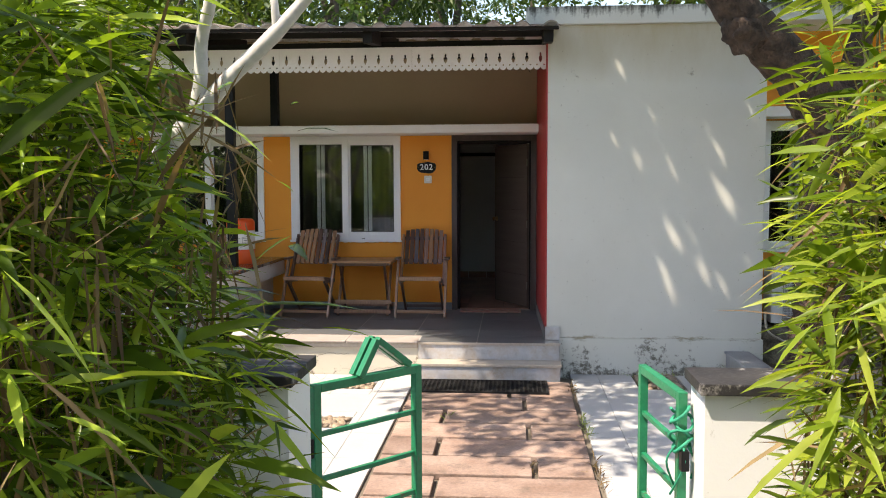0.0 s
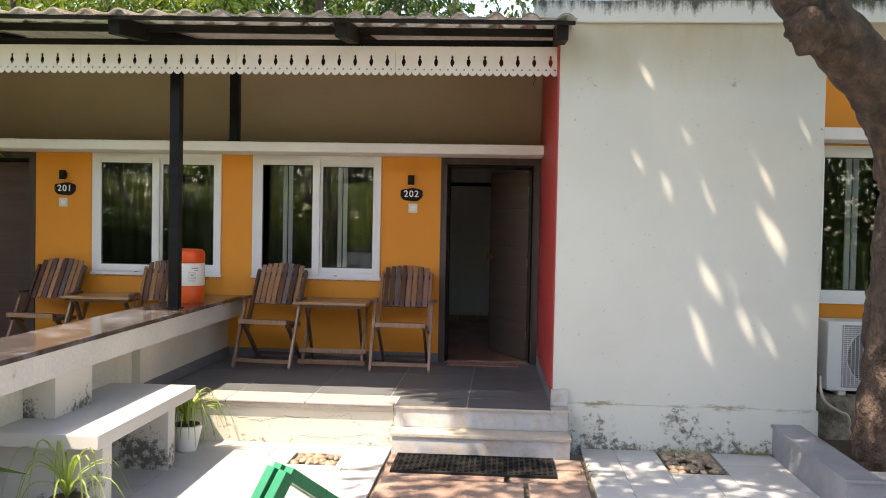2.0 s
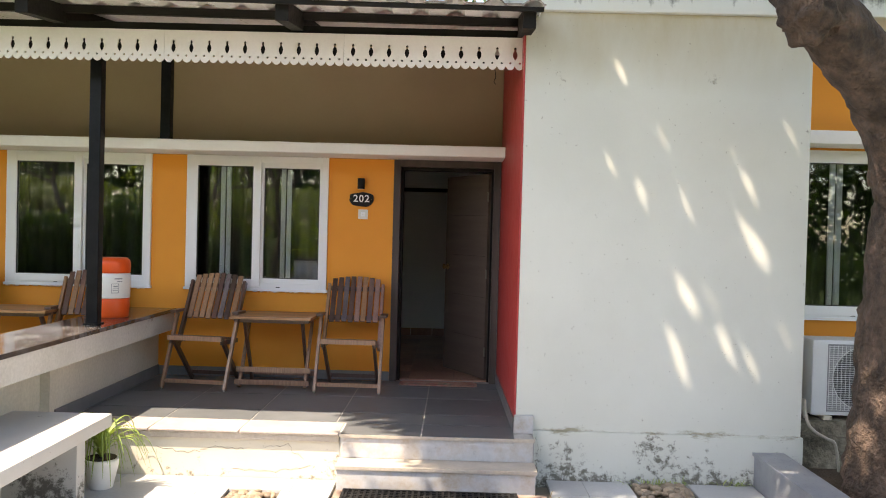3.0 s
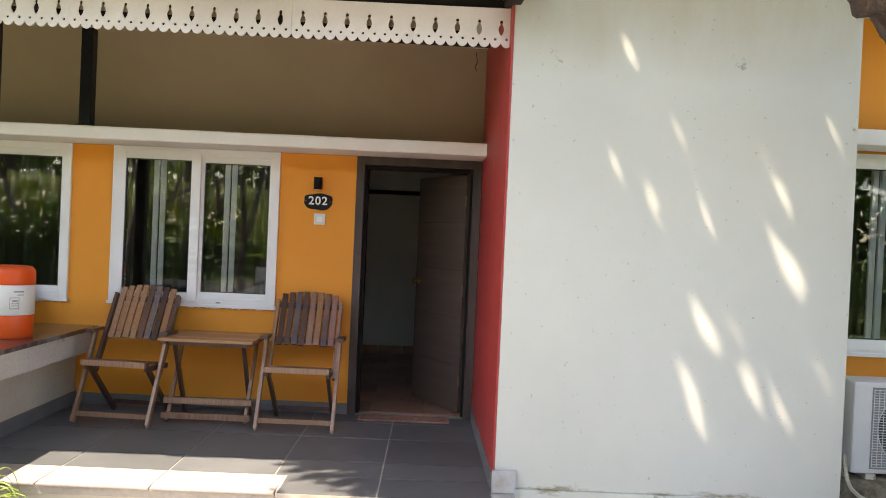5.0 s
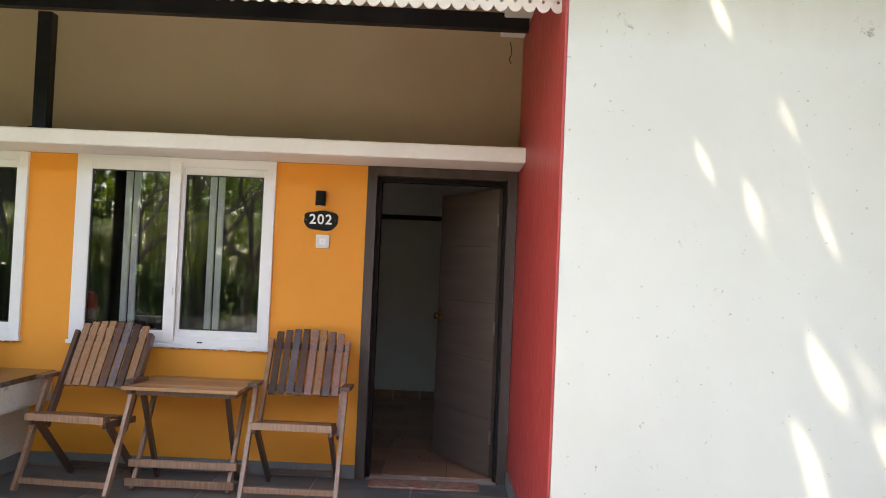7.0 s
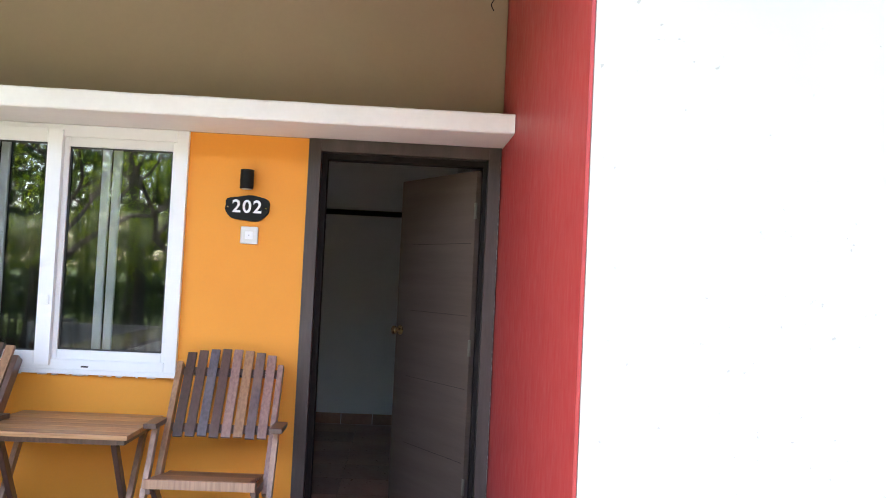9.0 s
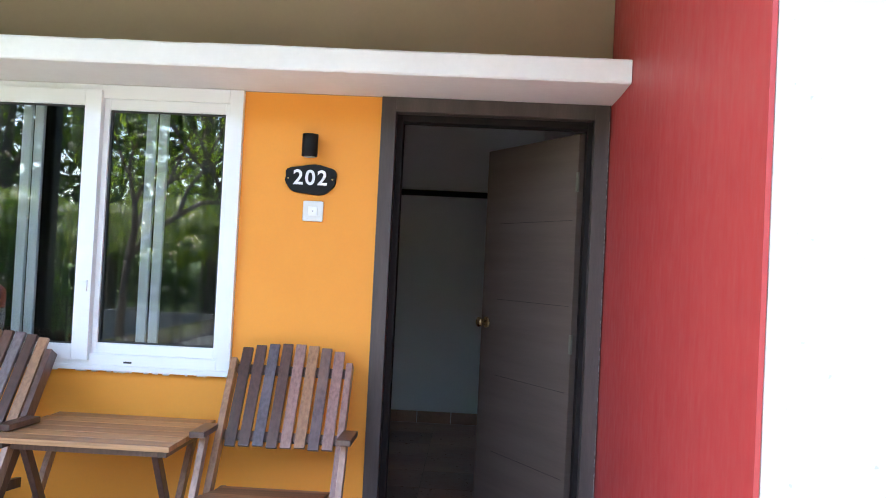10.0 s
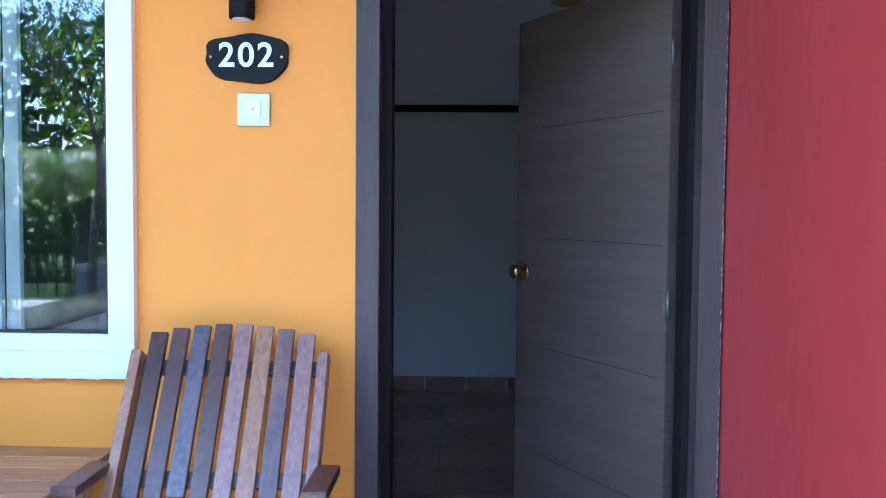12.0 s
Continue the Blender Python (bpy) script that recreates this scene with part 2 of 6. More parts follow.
M_PEBBLE = surface("river_pebble", (0.26, 0.19, 0.13), (0.42, 0.33, 0.24), 12, 0.6, grain=80, bumps=0.15, random=0.5)
def plain(name, colour, rough):
    """Smooth moulded plastic."""
    m, nt, b = shader(name)
    n = noise_node(nt, 1.5, 2, 0.5)
    nt.links.new(ramp(nt, n, [(0.3, tuple(c * 0.985 for c in colour)), (0.7, colour)]), b.inputs["Base Color"])
    b.inputs["Roughness"].default_value = rough
    return m


M_UPVC = plain("white_upvc", (0.82, 0.82, 0.82), 0.32)
M_BLACK_SEAL = surface("black_rubber_seal", (0.015, 0.015, 0.015), (0.025, 0.025, 0.025), 5, 0.6)
M_STEEL = surface("black_painted_steel", (0.005, 0.0055, 0.007), (0.012, 0.012, 0.014), 5, 0.4, grain=40, bumps=0.05, spec=0.2)
M_RAFTER = surface("dark_roof_steel", (0.007, 0.006, 0.005), (0.016, 0.013, 0.011), 4, 0.6, grain=40, spec=0.2)
M_FASCIA = surface("white_fascia_board", (0.74, 0.70, 0.69), (0.79, 0.75, 0.74), 3, 0.5, grain=50, bumps=0.03, mottle=0.03, stain=((0.58, 0.52, 0.48), 4, 0.66, 0.85))
M_ROOF = surface("lichened_roof_sheet", (0.27, 0.24, 0.21), (0.22, 0.105, 0.075), 2.5, 0.8, grain=30, bumps=0.4, stain=((0.10, 0.09, 0.07), 5, 0.55, 0.7), lo=0.45, hi=0.65)
M_SHEET = surface("pale_sheet_underside", (0.8, 0.8, 0.8), (0.86, 0.86, 0.86), 2, 0.45, grain=20, bumps=0.05)
M_DOORFRAME = surface("brown_grey_door_frame", (0.060, 0.046, 0.041), (0.100, 0.078, 0.070), 2.5, 0.5, grain=45, bumps=0.35, stretch=(4, 4, 0.4), spec=0.3, stain=((0.26, 0.22, 0.20), 9.0, 0.70, 0.80))
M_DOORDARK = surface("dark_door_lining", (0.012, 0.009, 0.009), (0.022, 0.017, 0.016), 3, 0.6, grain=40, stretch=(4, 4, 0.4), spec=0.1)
M_DOOR = surface("dark_laminate_door", (0.105, 0.074, 0.060), (0.135, 0.098, 0.082), 1.6, 0.42, grain=16, bumps=0.08, dist=0.002, stretch=(0.6, 0.6, 8), spec=0.3, mottle=0.09)
M_BRASS = surface("aged_brass", (0.40, 0.26, 0.12), (0.55, 0.38, 0.18), 8, 0.3, metal=1.0, bumps=0.0)
M_ROOMWALL = surface("room_wall_paint", (0.82, 0.83, 0.84), (0.85, 0.85, 0.85), 1.2, 0.8, mottle=0.02)
M_ROOMFLOOR = surface("brown_room_tile", (0.30, 0.145, 0.095), (0.44, 0.26, 0.175), 2.0, 0.35, grain=25, bumps=0.1, random=0.5)
M_BLACK = surface("black_plate", (0.006, 0.006, 0.007), (0.012, 0.012, 0.012), 20, 0.6, bumps=0.05, spec=0.2)
M_LETTER = surface("white_letter", (0.85, 0.85, 0.85), (0.88, 0.88, 0.88), 5, 0.5, bumps=0.0, mottle=0.02)
M_SWITCH = surface("ivory_plastic", (0.72, 0.71, 0.66), (0.76, 0.75, 0.70), 5, 0.35, bumps=0.0, mottle=0.02)
M_COOL_O = surface("orange_plastic", (0.80, 0.085, 0.012), (0.85, 0.11, 0.016), 4, 0.4, bumps=0.0, mottle=0.02)
M_COOL_W = surface("white_plastic", (0.74, 0.73, 0.70), (0.80, 0.79, 0.77), 4, 0.4, bumps=0.0, mottle=0.02)
M_GREY_MARK = surface("grey_print", (0.25, 0.25, 0.27), (0.32, 0.32, 0.34), 9, 0.5, bumps=0.0)
M_GREEN = surface("chipped_green_paint", (0.0, 0.17, 0.075), (0.01, 0.24, 0.11), 6, 0.4, grain=60, bumps=0.2, stain=((0.13, 0.06, 0.03), 14, 0.63, 0.68))
M_GATEWALL = foot_stained("white_gate_wall", (0.78, 0.80, 0.81), (0.82, 0.83, 0.83), (0.16, 0.14, 0.10), 0.45, -0.2)
M_CAPSTONE = surface("black_weathered_cap", (0.018, 0.018, 0.021), (0.050, 0.048, 0.048), 5, 0.65, grain=60, bumps=0.3, spec=0.25, stain=((0.26, 0.25, 0.24), 8, 0.58, 0.66))
M_AC = surface("ac_casing", (0.66, 0.68, 0.68), (0.72, 0.73, 0.73), 3, 0.4, bumps=0.0, mottle=0.02)
M_AC_DARK = surface("ac_coil", (0.03, 0.035, 0.04), (0.06, 0.06, 0.065), 9, 0.5, bumps=0.0)
M_PIPE = surface("pale_hose", (0.36, 0.33, 0.27), (0.44, 0.40, 0.33), 9, 0.5)
M_PLANTER = surface("grey_granite_slab", (0.19, 0.2, 0.22), (0.27, 0.28, 0.3), 5, 0.35, grain=120, bumps=0.05)
M_ROCK = surface("cracked_mossy_base", (0.035, 0.030, 0.020), (0.36, 0.32, 0.24), 5, 0.9, grain=40, bumps=0.8, dist=0.02)
M_SOIL = surface("soil", (0.05, 0.035, 0.022), (0.10, 0.07, 0.045), 7, 0.95, grain=60, bumps=0.8, dist=0.02)
M_GRASS_GROUND = surface("lawn_ground", (0.05, 0.10, 0.02), (0.09, 0.15, 0.03), 2, 0.95, grain=90, bumps=0.8, dist=0.02)
M_ROAD = surface("lane_paving", (0.36, 0.34, 0.31), (0.45, 0.43, 0.39), 2, 0.85, grain=50, bumps=0.3)
M_BARK = surface("rough_brown_bark", (0.030, 0.020, 0.014), (0.125, 0.082, 0.060), 7, 0.9, grain=26, bumps=1.0, dist=0.05, stretch=(1.0, 1.0, 0.8), stain=((0.24, 0.15, 0.11), 4.5, 0.62, 0.74), mottle=0.35)
M_PALEBARK = surface("pale_grey_bark", (0.50, 0.48, 0.46), (0.64, 0.62, 0.60), 9, 0.75, grain=40, bumps=0.3)
M_DARKBARK = surface("dark_bark", (0.05, 0.04, 0.03), (0.10, 0.08, 0.06), 6, 0.9, grain=30, bumps=0.6)
M_CULM = surface("dry_bamboo_culm", (0.06, 0.06, 0.022), (0.12, 0.10, 0.045), 8, 0.5, grain=40, bumps=0.2)
M_BAMBOO = leafy("bamboo_leaf", [(0.035, 0.07, 0.010), (0.075, 0.135, 0.016), (0.15, 0.25, 0.026), (0.28, 0.41, 0.045), (0.44, 0.55, 0.085)], 0.36, 0.24)
M_BAMBOO_SUN = leafy("sunny_bamboo_leaf", [(0.05, 0.09, 0.008), (0.10, 0.17, 0.014), (0.17, 0.25, 0.025), (0.26, 0.34, 0.04), (0.36, 0.42, 0.07)], 0.45, 0.34)
M_MIDLEAF = leafy("mid_green_leaf", [(0.05, 0.09, 0.015), (0.09, 0.14, 0.02), (0.13, 0.18, 0.035)], 0.35, 0.5)
M_DRYLEAF = leafy("dry_bamboo_sheath", [(0.20, 0.13, 0.06), (0.12, 0.075, 0.04), (0.30, 0.22, 0.11)], 0.2, 0.7)
M_LEAF = leafy("tree_leaf", [(0.02, 0.05, 0.010), (0.04, 0.09, 0.014), (0.07, 0.13, 0.02)], 0.3, 0.4)
M_FARLEAF = leafy("far_leaf", [(0.02, 0.045, 0.012), (0.035, 0.075, 0.015), (0.07, 0.12, 0.02)], 0.3, 0.5)
M_YELLOWLEAF = leafy("yellow_green_leaf", [(0.09, 0.16, 0.02), (0.17, 0.26, 0.03), (0.28, 0.36, 0.06)], 0.45, 0.4)
M_PALM = leafy("palm_leaf", [(0.07, 0.12, 0.02), (0.14, 0.2, 0.03), (0.24, 0.3, 0.05)], 0.35, 0.22)
M_SPIDER = leafy("striped_plant_leaf", [(0.16, 0.26, 0.05), (0.30, 0.38, 0.12), (0.45, 0.50, 0.24)], 0.3, 0.4)
# near-black cloth standing in for the unlit rooms behind the panes
M_PANE_DARK = surface("pane_darkening_cloth", (0.014, 0.013, 0.012), (0.024, 0.022, 0.020), 6, 0.95, grain=150, bumps=0.1, spec=0.1)
M_WORN = surface("worn_bare_wood", (0.34, 0.30, 0.28), (0.44, 0.40, 0.37), 9, 0.8)
M_RUBBER = surface("black_rubber_mat", (0.009, 0.009, 0.009), (0.02, 0.02, 0.02), 12, 0.7, grain=80, bumps=0.3, spec=0.2)
M_RUG = surface("woven_red_rug", (0.32, 0.10, 0.085), (0.40, 0.31, 0.23), 16, 0.95, grain=160, bumps=0.6, stain=((0.16, 0.17, 0.12), 22, 0.54, 0.6))
M_SHADE = surface("yellow_lamp_shade", (0.50, 0.38, 0.12), (0.58, 0.46, 0.18), 5, 0.6)
TEAK = [(0.0715, 0.0338, 0.0286), (0.39, 0.195, 0.0975), (0.0754, 0.0572, 0.0715), (0.273, 0.137, 0.0754), (0.455, 0.247, 0.13), (0.13, 0.0624, 0.052), (0.325, 0.176, 0.104), (0.091, 0.0598, 0.0676)]
LEG = [(0.0845, 0.039, 0.0286), (0.182, 0.0884, 0.052), (0.111, 0.0546, 0.039), (0.247, 0.124, 0.0728)]
M_TEAK_Z = wood("teak_slat", TEAK, 2)
M_TEAK_X = wood("teak_rail", LEG + [(0.338, 0.176, 0.0936)], 0)
M_TEAK_DARK = wood("dark_teak", [(0.065, 0.0338, 0.026), (0.13, 0.0676, 0.0494), (0.078, 0.0442, 0.039)], 2, rough=0.34)
M_TEAK_TAN = wood("tan_teak", [(0.377, 0.208, 0.117), (0.312, 0.163, 0.0858), (0.442, 0.254, 0.15)], 2, rough=0.36)
M_TEAK_GREY = wood("blue_grey_teak", [(0.0975, 0.0832, 0.101), (0.195, 0.156, 0.156)], 2, rough=0.30)
M_TEAK_PURPLE = wood("purple_brown_teak", [(0.26, 0.15, 0.13), (0.338, 0.195, 0.156)], 2, rough=0.34)
M_TEAK_FRONT = wood("pinkish_teak", [(0.286, 0.163, 0.104), (0.377, 0.221, 0.143), (0.234, 0.124, 0.078)], 2, rough=0.36)
M_TEAK_TOP = wood("teak_tabletop", [(0.39, 0.208, 0.0975), (0.52, 0.286, 0.13), (0.338, 0.169, 0.078)], 0)


def glass_material():
    m, nt, b = shader("window_glass")
    b.inputs["Base Color"].default_value = (0.80, 0.84, 0.83, 1)
    b.inputs["Roughness"].default_value = 0.0
    b.inputs["Transmission Weight"].default_value = 1.0
    b.inputs["IOR"].default_value = 1.75
    return m


M_GLASS = glass_material()


# ---- building blocks ----
def box(bm, x0, x1, y0, y1, z0, z1, bevel=0.0, m=None):
    v = [bm.verts.new((x, y, z)) for z in (z0, z1) for y in (y0, y1) for x in (x0, x1)]
    fs = [bm.faces.new([v[i] for i in q]) for q in ((0, 2, 3, 1), (4, 5, 7, 6), (0, 1, 5, 4), (2, 6, 7, 3), (0, 4, 6, 2), (1, 3, 7, 5))]
    if bevel:
        es = list({e for f in fs for e in f.edges})
        r = bmesh.ops.bevel(bm, geom=es, offset=bevel, segments=2, affect='EDGES', profile=0.7)
        v = list({w for f in r["faces"] for w in f.verts} | {w for w in v if w.is_valid})
    if m is not None:
        for w in {w for w in v if w.is_valid}:
            w.co = m @ w.co
    return bm


def cyl(bm, p0, p1, r0, r1=None, seg=16, caps=True):
    tube(bm, [p0, p1], [r0, r0 if r1 is None else r1], seg, caps)
    return bm


def tube(bm, pts, radii, seg=10, caps=True, rough=0.0, freq=3.0):
    pts = [Vector(p) for p in pts]
    rings, side = [], None
    for i, p in enumerate(pts):
        d = (pts[min(i + 1, len(pts) - 1)] - pts[max(i - 1, 0)]).normalized()
        side = d.orthogonal().normalized() if side is None else (side - d * side.dot(d)).normalized()
        up = d.cross(side)
        ring = []
        for k in range(seg):
            a = 2 * math.pi * k / seg
            w = side * math.cos(a) + up * math.sin(a)
            r = radii[i]
            if rough:
                r *= 1 + rough * noise.noise((p + w * radii[i]) * freq) + rough * 0.5 * noise.noise((p + w * radii[i]) * freq * 3)
            ring.append(bm.verts.new(p + w * r))
        rings.append(ring)
    for a, b in zip(rings, rings[1:]):
        for k in range(seg):
            f = bm.faces.new((a[k], a[(k + 1) % seg], b[(k + 1) % seg], b[k]))
            f.smooth = True
    if caps:
        bm.faces.new(rings[0][::-1])
        bm.faces.new(rings[-1])
    return bm


def spline(pts, n):
    """A smooth line through the points, n steps a stretch."""
    pts = [Vector(p) for p in pts]
    out = []
    for i in range(len(pts) - 1):
        p0, p1, p2, p3 = pts[max(i - 1, 0)], pts[i], pts[i + 1], pts[min(i + 2, len(pts) - 1)]
        for k in range(n):
            t = k / n
            out.append(0.5 * ((2 * p1) + (p2 - p0) * t + (2 * p0 - 5 * p1 + 4 * p2 - p3) * t * t + (3 * p1 - p0 - 3 * p2 + p3) * t ** 3))
    return out + [pts[-1]]


def tapered(r, n):
    """Radii for spline(): the given ones, n steps a stretch."""
    return [r[i] + (r[i + 1] - r[i]) * k / n for i in range(len(r) - 1) for k in range(n)] + [r[-1]]


def mesh_of(name, bm, material, recalc=True):
    if recalc:
        bmesh.ops.recalc_face_normals(bm, faces=bm.faces[:])
    me = bpy.data.meshes.new(name)
    bm.to_mesh(me)
    bm.free()
    me.materials.append(material)
    return me


def part(name, bm, material, parent=None, label=""):
    ob = new(name, mesh_of(name, bm, material))
    ob.parent = parent
    return tagged(ob, label)


def thing(name, label, category, group="", at=(0, 0, 0), kind=""):
    ob = new(name)
    ob.location = at
    ob.empty_display_size = 0.1
    return tagged(ob, label, category, group, kind)


def structure(name, bm, material, label="", category=""):
    return tagged(part(name, bm, material), label, category, kind="structure")


def boxes(*rows, bevel=0.0):
    bm = bmesh.new()
    for r in rows:
        box(bm, *r, bevel=bevel)
    return bm


def one(x0, x1, y0, y1, z0, z1, bevel=0.0, m=None):
    return box(bmesh.new(), x0, x1, y0, y1, z0, z1, bevel, m)


def leaf_mesh(name, places, ways, normals, lengths, widths, material, fold=0.25, droop=0.25):
    """Many lance-shaped leaves in one mesh, each a folded blade of six faces that droops to its tip."""
    n = len(lengths)
    P, D, N = (np.asarray(a, dtype=float) for a in (places, ways, normals))
    D /= np.linalg.norm(D, axis=1)[:, None]
    S = np.cross(D, N)
    S /= np.linalg.norm(S, axis=1)[:, None] + 1e-9
    U = np.cross(S, D)
    L, W = np.asarray(lengths)[:, None], np.asarray(widths)[:, None]
    rows = []
    for t, w in ((0.0, 0.06), (0.3, 0.5), (0.68, 0.40), (1.0, 0.0)):
        mid = P + D * L * t - np.array([0, 0, 1.0]) * L * droop * t * t
        if w == 0.0:
            rows.append([mid])
        else:
            rise = U * W * w * fold
            rows.append([mid - S * W * w + rise, mid, mid + S * W * w + rise])
    verts = np.stack([v for r in rows for v in r], axis=1)      # n, 10, 3
    quads = [(0, 1, 4, 3), (1, 2, 5, 4), (3, 4, 7, 6), (4, 5, 8, 7)]
    tris = [(6, 7, 9), (7, 8, 9)]
    faces = []
    for i in range(n):
        o = i * 10
        faces += [tuple(o + k for k in q) for q in quads] + [tuple(o + k for k in q) for q in tris]
    me = bpy.data.meshes.new(name)
    me.from_pydata(verts.reshape(-1, 3).tolist(), [], faces)
    me.polygons.foreach_set("use_smooth", [True] * len(faces))
    me.materials.append(material)
    return me


def foliage(name, parent, places, ways, lengths, widths, material, label="", droop=0.25, fold=0.25, rng=None):
    up = np.tile([0.0, 0.0, 1.0], (len(places), 1)) + rng.normal(0, 0.55, (len(places), 3))
    ob = new(name, leaf_mesh(name, places, ways, up, lengths, widths, material, fold, droop))
    ob.parent = parent
    return tagged(ob, label, kind="stuff")


def crown_points(rng, centres, radii, n):
    """Leaf places and ways: in lobes about the centres, thicker to the outside, with gaps."""
    c, r = np.array(centres, dtype=float), np.array(radii, dtype=float)
    w = r ** 2 / np.sum(r ** 2)
    k = rng.choice(len(c), n, p=w)
    v = rng.normal(0, 1, (n, 3))
    v /= np.linalg.norm(v, axis=1)[:, None]
    v[:, 2] *= 0.75
    rad = r[k] * rng.uniform(0.45, 1.05, n) ** 0.6
    p = c[k] + v * rad[:, None]
    twig = np.array([noise.noise(Vector(q) * 1.7) for q in p])
    keep = twig > -0.12
    p, v = p[keep], v[keep]
    d = v + rng.normal(0, 0.7, v.shape)
    d[:, 2] -= 0.25
    return p, d


# ---- ground ----
structure("ground", boxes((-900, 900, -900, 900, -0.30, -0.06)), M_GRASS_GROUND, "green lawn and earth around the cottages", "ground")
structure("yard_base", boxes((-8.5, 5.0, 2.55, 8.3, -0.2, -0.022)), M_MORTAR, "dark mortar bed under the yard paving", "paving")
# hidden behind the half wall; kept dark to bounce less light into the porch
structure("yard_next", boxes((-8.5, -3.22, 2.6, 8.2, -0.021, 0.0)), M_GRASS_GROUND, "unseen dark green ground of the neighbouring yard, added to cut bounced light", "lawn")
structure("road", boxes((-30, 30, -1.9, 2.55, -0.2, -0.012)), M_ROAD, "pale paved lane before the gate", "lane")

# ---- cottage shell ----
WALL_Y, FLOOR_Z = 10.43, 0.34
FRONT, WHITE_Y = 8.22, 8.43
DOOR = (-0.665, 0.36)
WIN2 = (-2.65, -1.29)
WIN1 = (-4.39, -2.99)
DOOR1 = (-6.05, -5.03)
SILL, HEAD = 1.185, 2.465


def front_wall():
    rows = []
    for a, b in ((-9.0, DOOR1[0]), (DOOR1[1], WIN1[0]), (WIN1[1], WIN2[0]), (WIN2[1], DOOR[0])):
        rows.append((a, b, WALL_Y, WALL_Y + 0.15, FLOOR_Z - 0.3, HEAD))
    for a, b in (WIN1, WIN2):
        rows.append((a, b, WALL_Y, WALL_Y + 0.15, FLOOR_Z - 0.3, SILL))
    return structure("wall_front", boxes(*rows), M_ORANGE, "orange painted front wall of the cottages", "wall")


front_wall()
structure("wall_upper", boxes((-9.0, 0.361, WALL_Y, WALL_Y + 0.15, HEAD, 3.62)), M_BEIGE, "beige painted wall above the ledge", "wall")
def rough_ledge(x0, x1, y0, y1, z0, z1, step=0.025):
    """A cast concrete ledge whose arrises wander and are chipped here and there."""
    bm = bmesh.new()
    prev = None
    n = int((x1 - x0) / step)
    ring0 = None
    for i in range(n + 1):
        x = x0 + (x1 - x0) * i / n
        w = [noise.noise((x * 3.1, k * 7.0, 0)) * 0.004 + noise.noise((x * 17, k * 5.0, 2)) * 0.003 for k in range(4)]
        chip = [0.014 * max(0.0, noise.noise((x * 9, k * 11.0, 5)) - 0.38) for k in range(2)]
        b_ = 0.007
        ring = [bm.verts.new(p) for p in ((x, y0 + w[0] * 0.5, z0 + b_), (x, y0 + w[0] * 0.5, z1 - b_ - chip[0] + w[1] * 0.6), (x, y0 + b_ + chip[0], z1 + w[1] * 0.6), (x, y1, z1), (x, y1, z0), (x, y0 + b_ + chip[1], z0 + w[2] * 0.5))]
        if prev:
            for k in range(6):
                bm.faces.new((prev[k], prev[(k + 1) % 6], ring[(k + 1) % 6], ring[k]))
        else:
            ring0 = ring
        prev = ring
    bm.faces.new(ring0[::-1])
    bm.faces.new(prev)
    bmesh.ops.recalc_face_normals(bm, faces=bm.faces[:])
    return bm


structure("ledge", rough_ledge(-9.0, 0.368, 9.96, WALL_Y - 0.002, 2.468, 2.565), M_CHAJJA, "rough white concrete ledge over windows and door", "ledge")
structure("wall_white", boxes((0.412, 2.475, WHITE_Y, 14.35, 0.36, 3.39)), M_WHITE_WALL, "large off-white painted wall with sun flecks", "wall")
structure("plinth", boxes((0.53, 2.490, WHITE_Y - 0.018, 14.3, -0.1, 0.358), bevel=0.006), M_WHITE_WALL, "stained off-white plinth of the wall", "plinth")
def wedge(x_front, x_back, z0, z1, x_far=0.410):
    """A panel on the porch side of the white block, which runs in a little towards the back."""
    bm = one(0, 1, WHITE_Y + 0.006, WALL_Y + 0.15, z0, z1)
    for v in bm.verts:
        v.co.x = x_far if v.co.x > 0.5 else (x_front if v.co.y < 9 else x_back)
    return bm


structure("wall_red", wedge(0.398, 0.362, FLOOR_Z, 3.39), M_RED, "dark red painted side wall of the porch", "wall")
# block and red wall out of view, added to darken the porch's left end
structure("wall_far_block", boxes((-9.0, -6.302, WHITE_Y, WALL_Y - 0.003, FLOOR_Z + 0.002, 3.20)), M_WHITE_WALL, "unseen off-white painted block added to shade the porch of room 201", "wall")
structure("wall_red_far", boxes((-6.30, -6.275, WHITE_Y + 0.006, WALL_Y - 0.003, FLOOR_Z + 0.002, 3.20)), M_RED, "unseen dark red painted side wall added to shade the porch of room 201", "wall")
structure("coping", boxes((0.20, 9.0, WHITE_Y - 0.05, 14.5, 3.392, 3.56), bevel=0.012), M_COPING, "white concrete coping streaked black with algae", "coping")
structure("wall_right", boxes((2.477, 2.56, 9.0, 9.15, 0.3, 3.39), (4.02, 9.0, 9.0, 9.15, 0.3, 3.39), (2.56, 4.02, 9.0, 9.15, 0.3, 1.18), (2.56, 4.02, 9.0, 9.15, 2.50, 3.39)), M_ORANGE, "orange wall of the next cottage", "wall")
structure("ledge_right", boxes((2.478, 9.0, 8.68, 8.998, 2.52, 2.62), bevel=0.008), M_CHAJJA, "white concrete ledge over the next window", "ledge")
structure("base_right", boxes((2.492, 9.0, 8.50, 8.998, -0.1, 0.468), bevel=0.02), M_ROCK, "cracked mossy concrete base of the next cottage", "plinth")

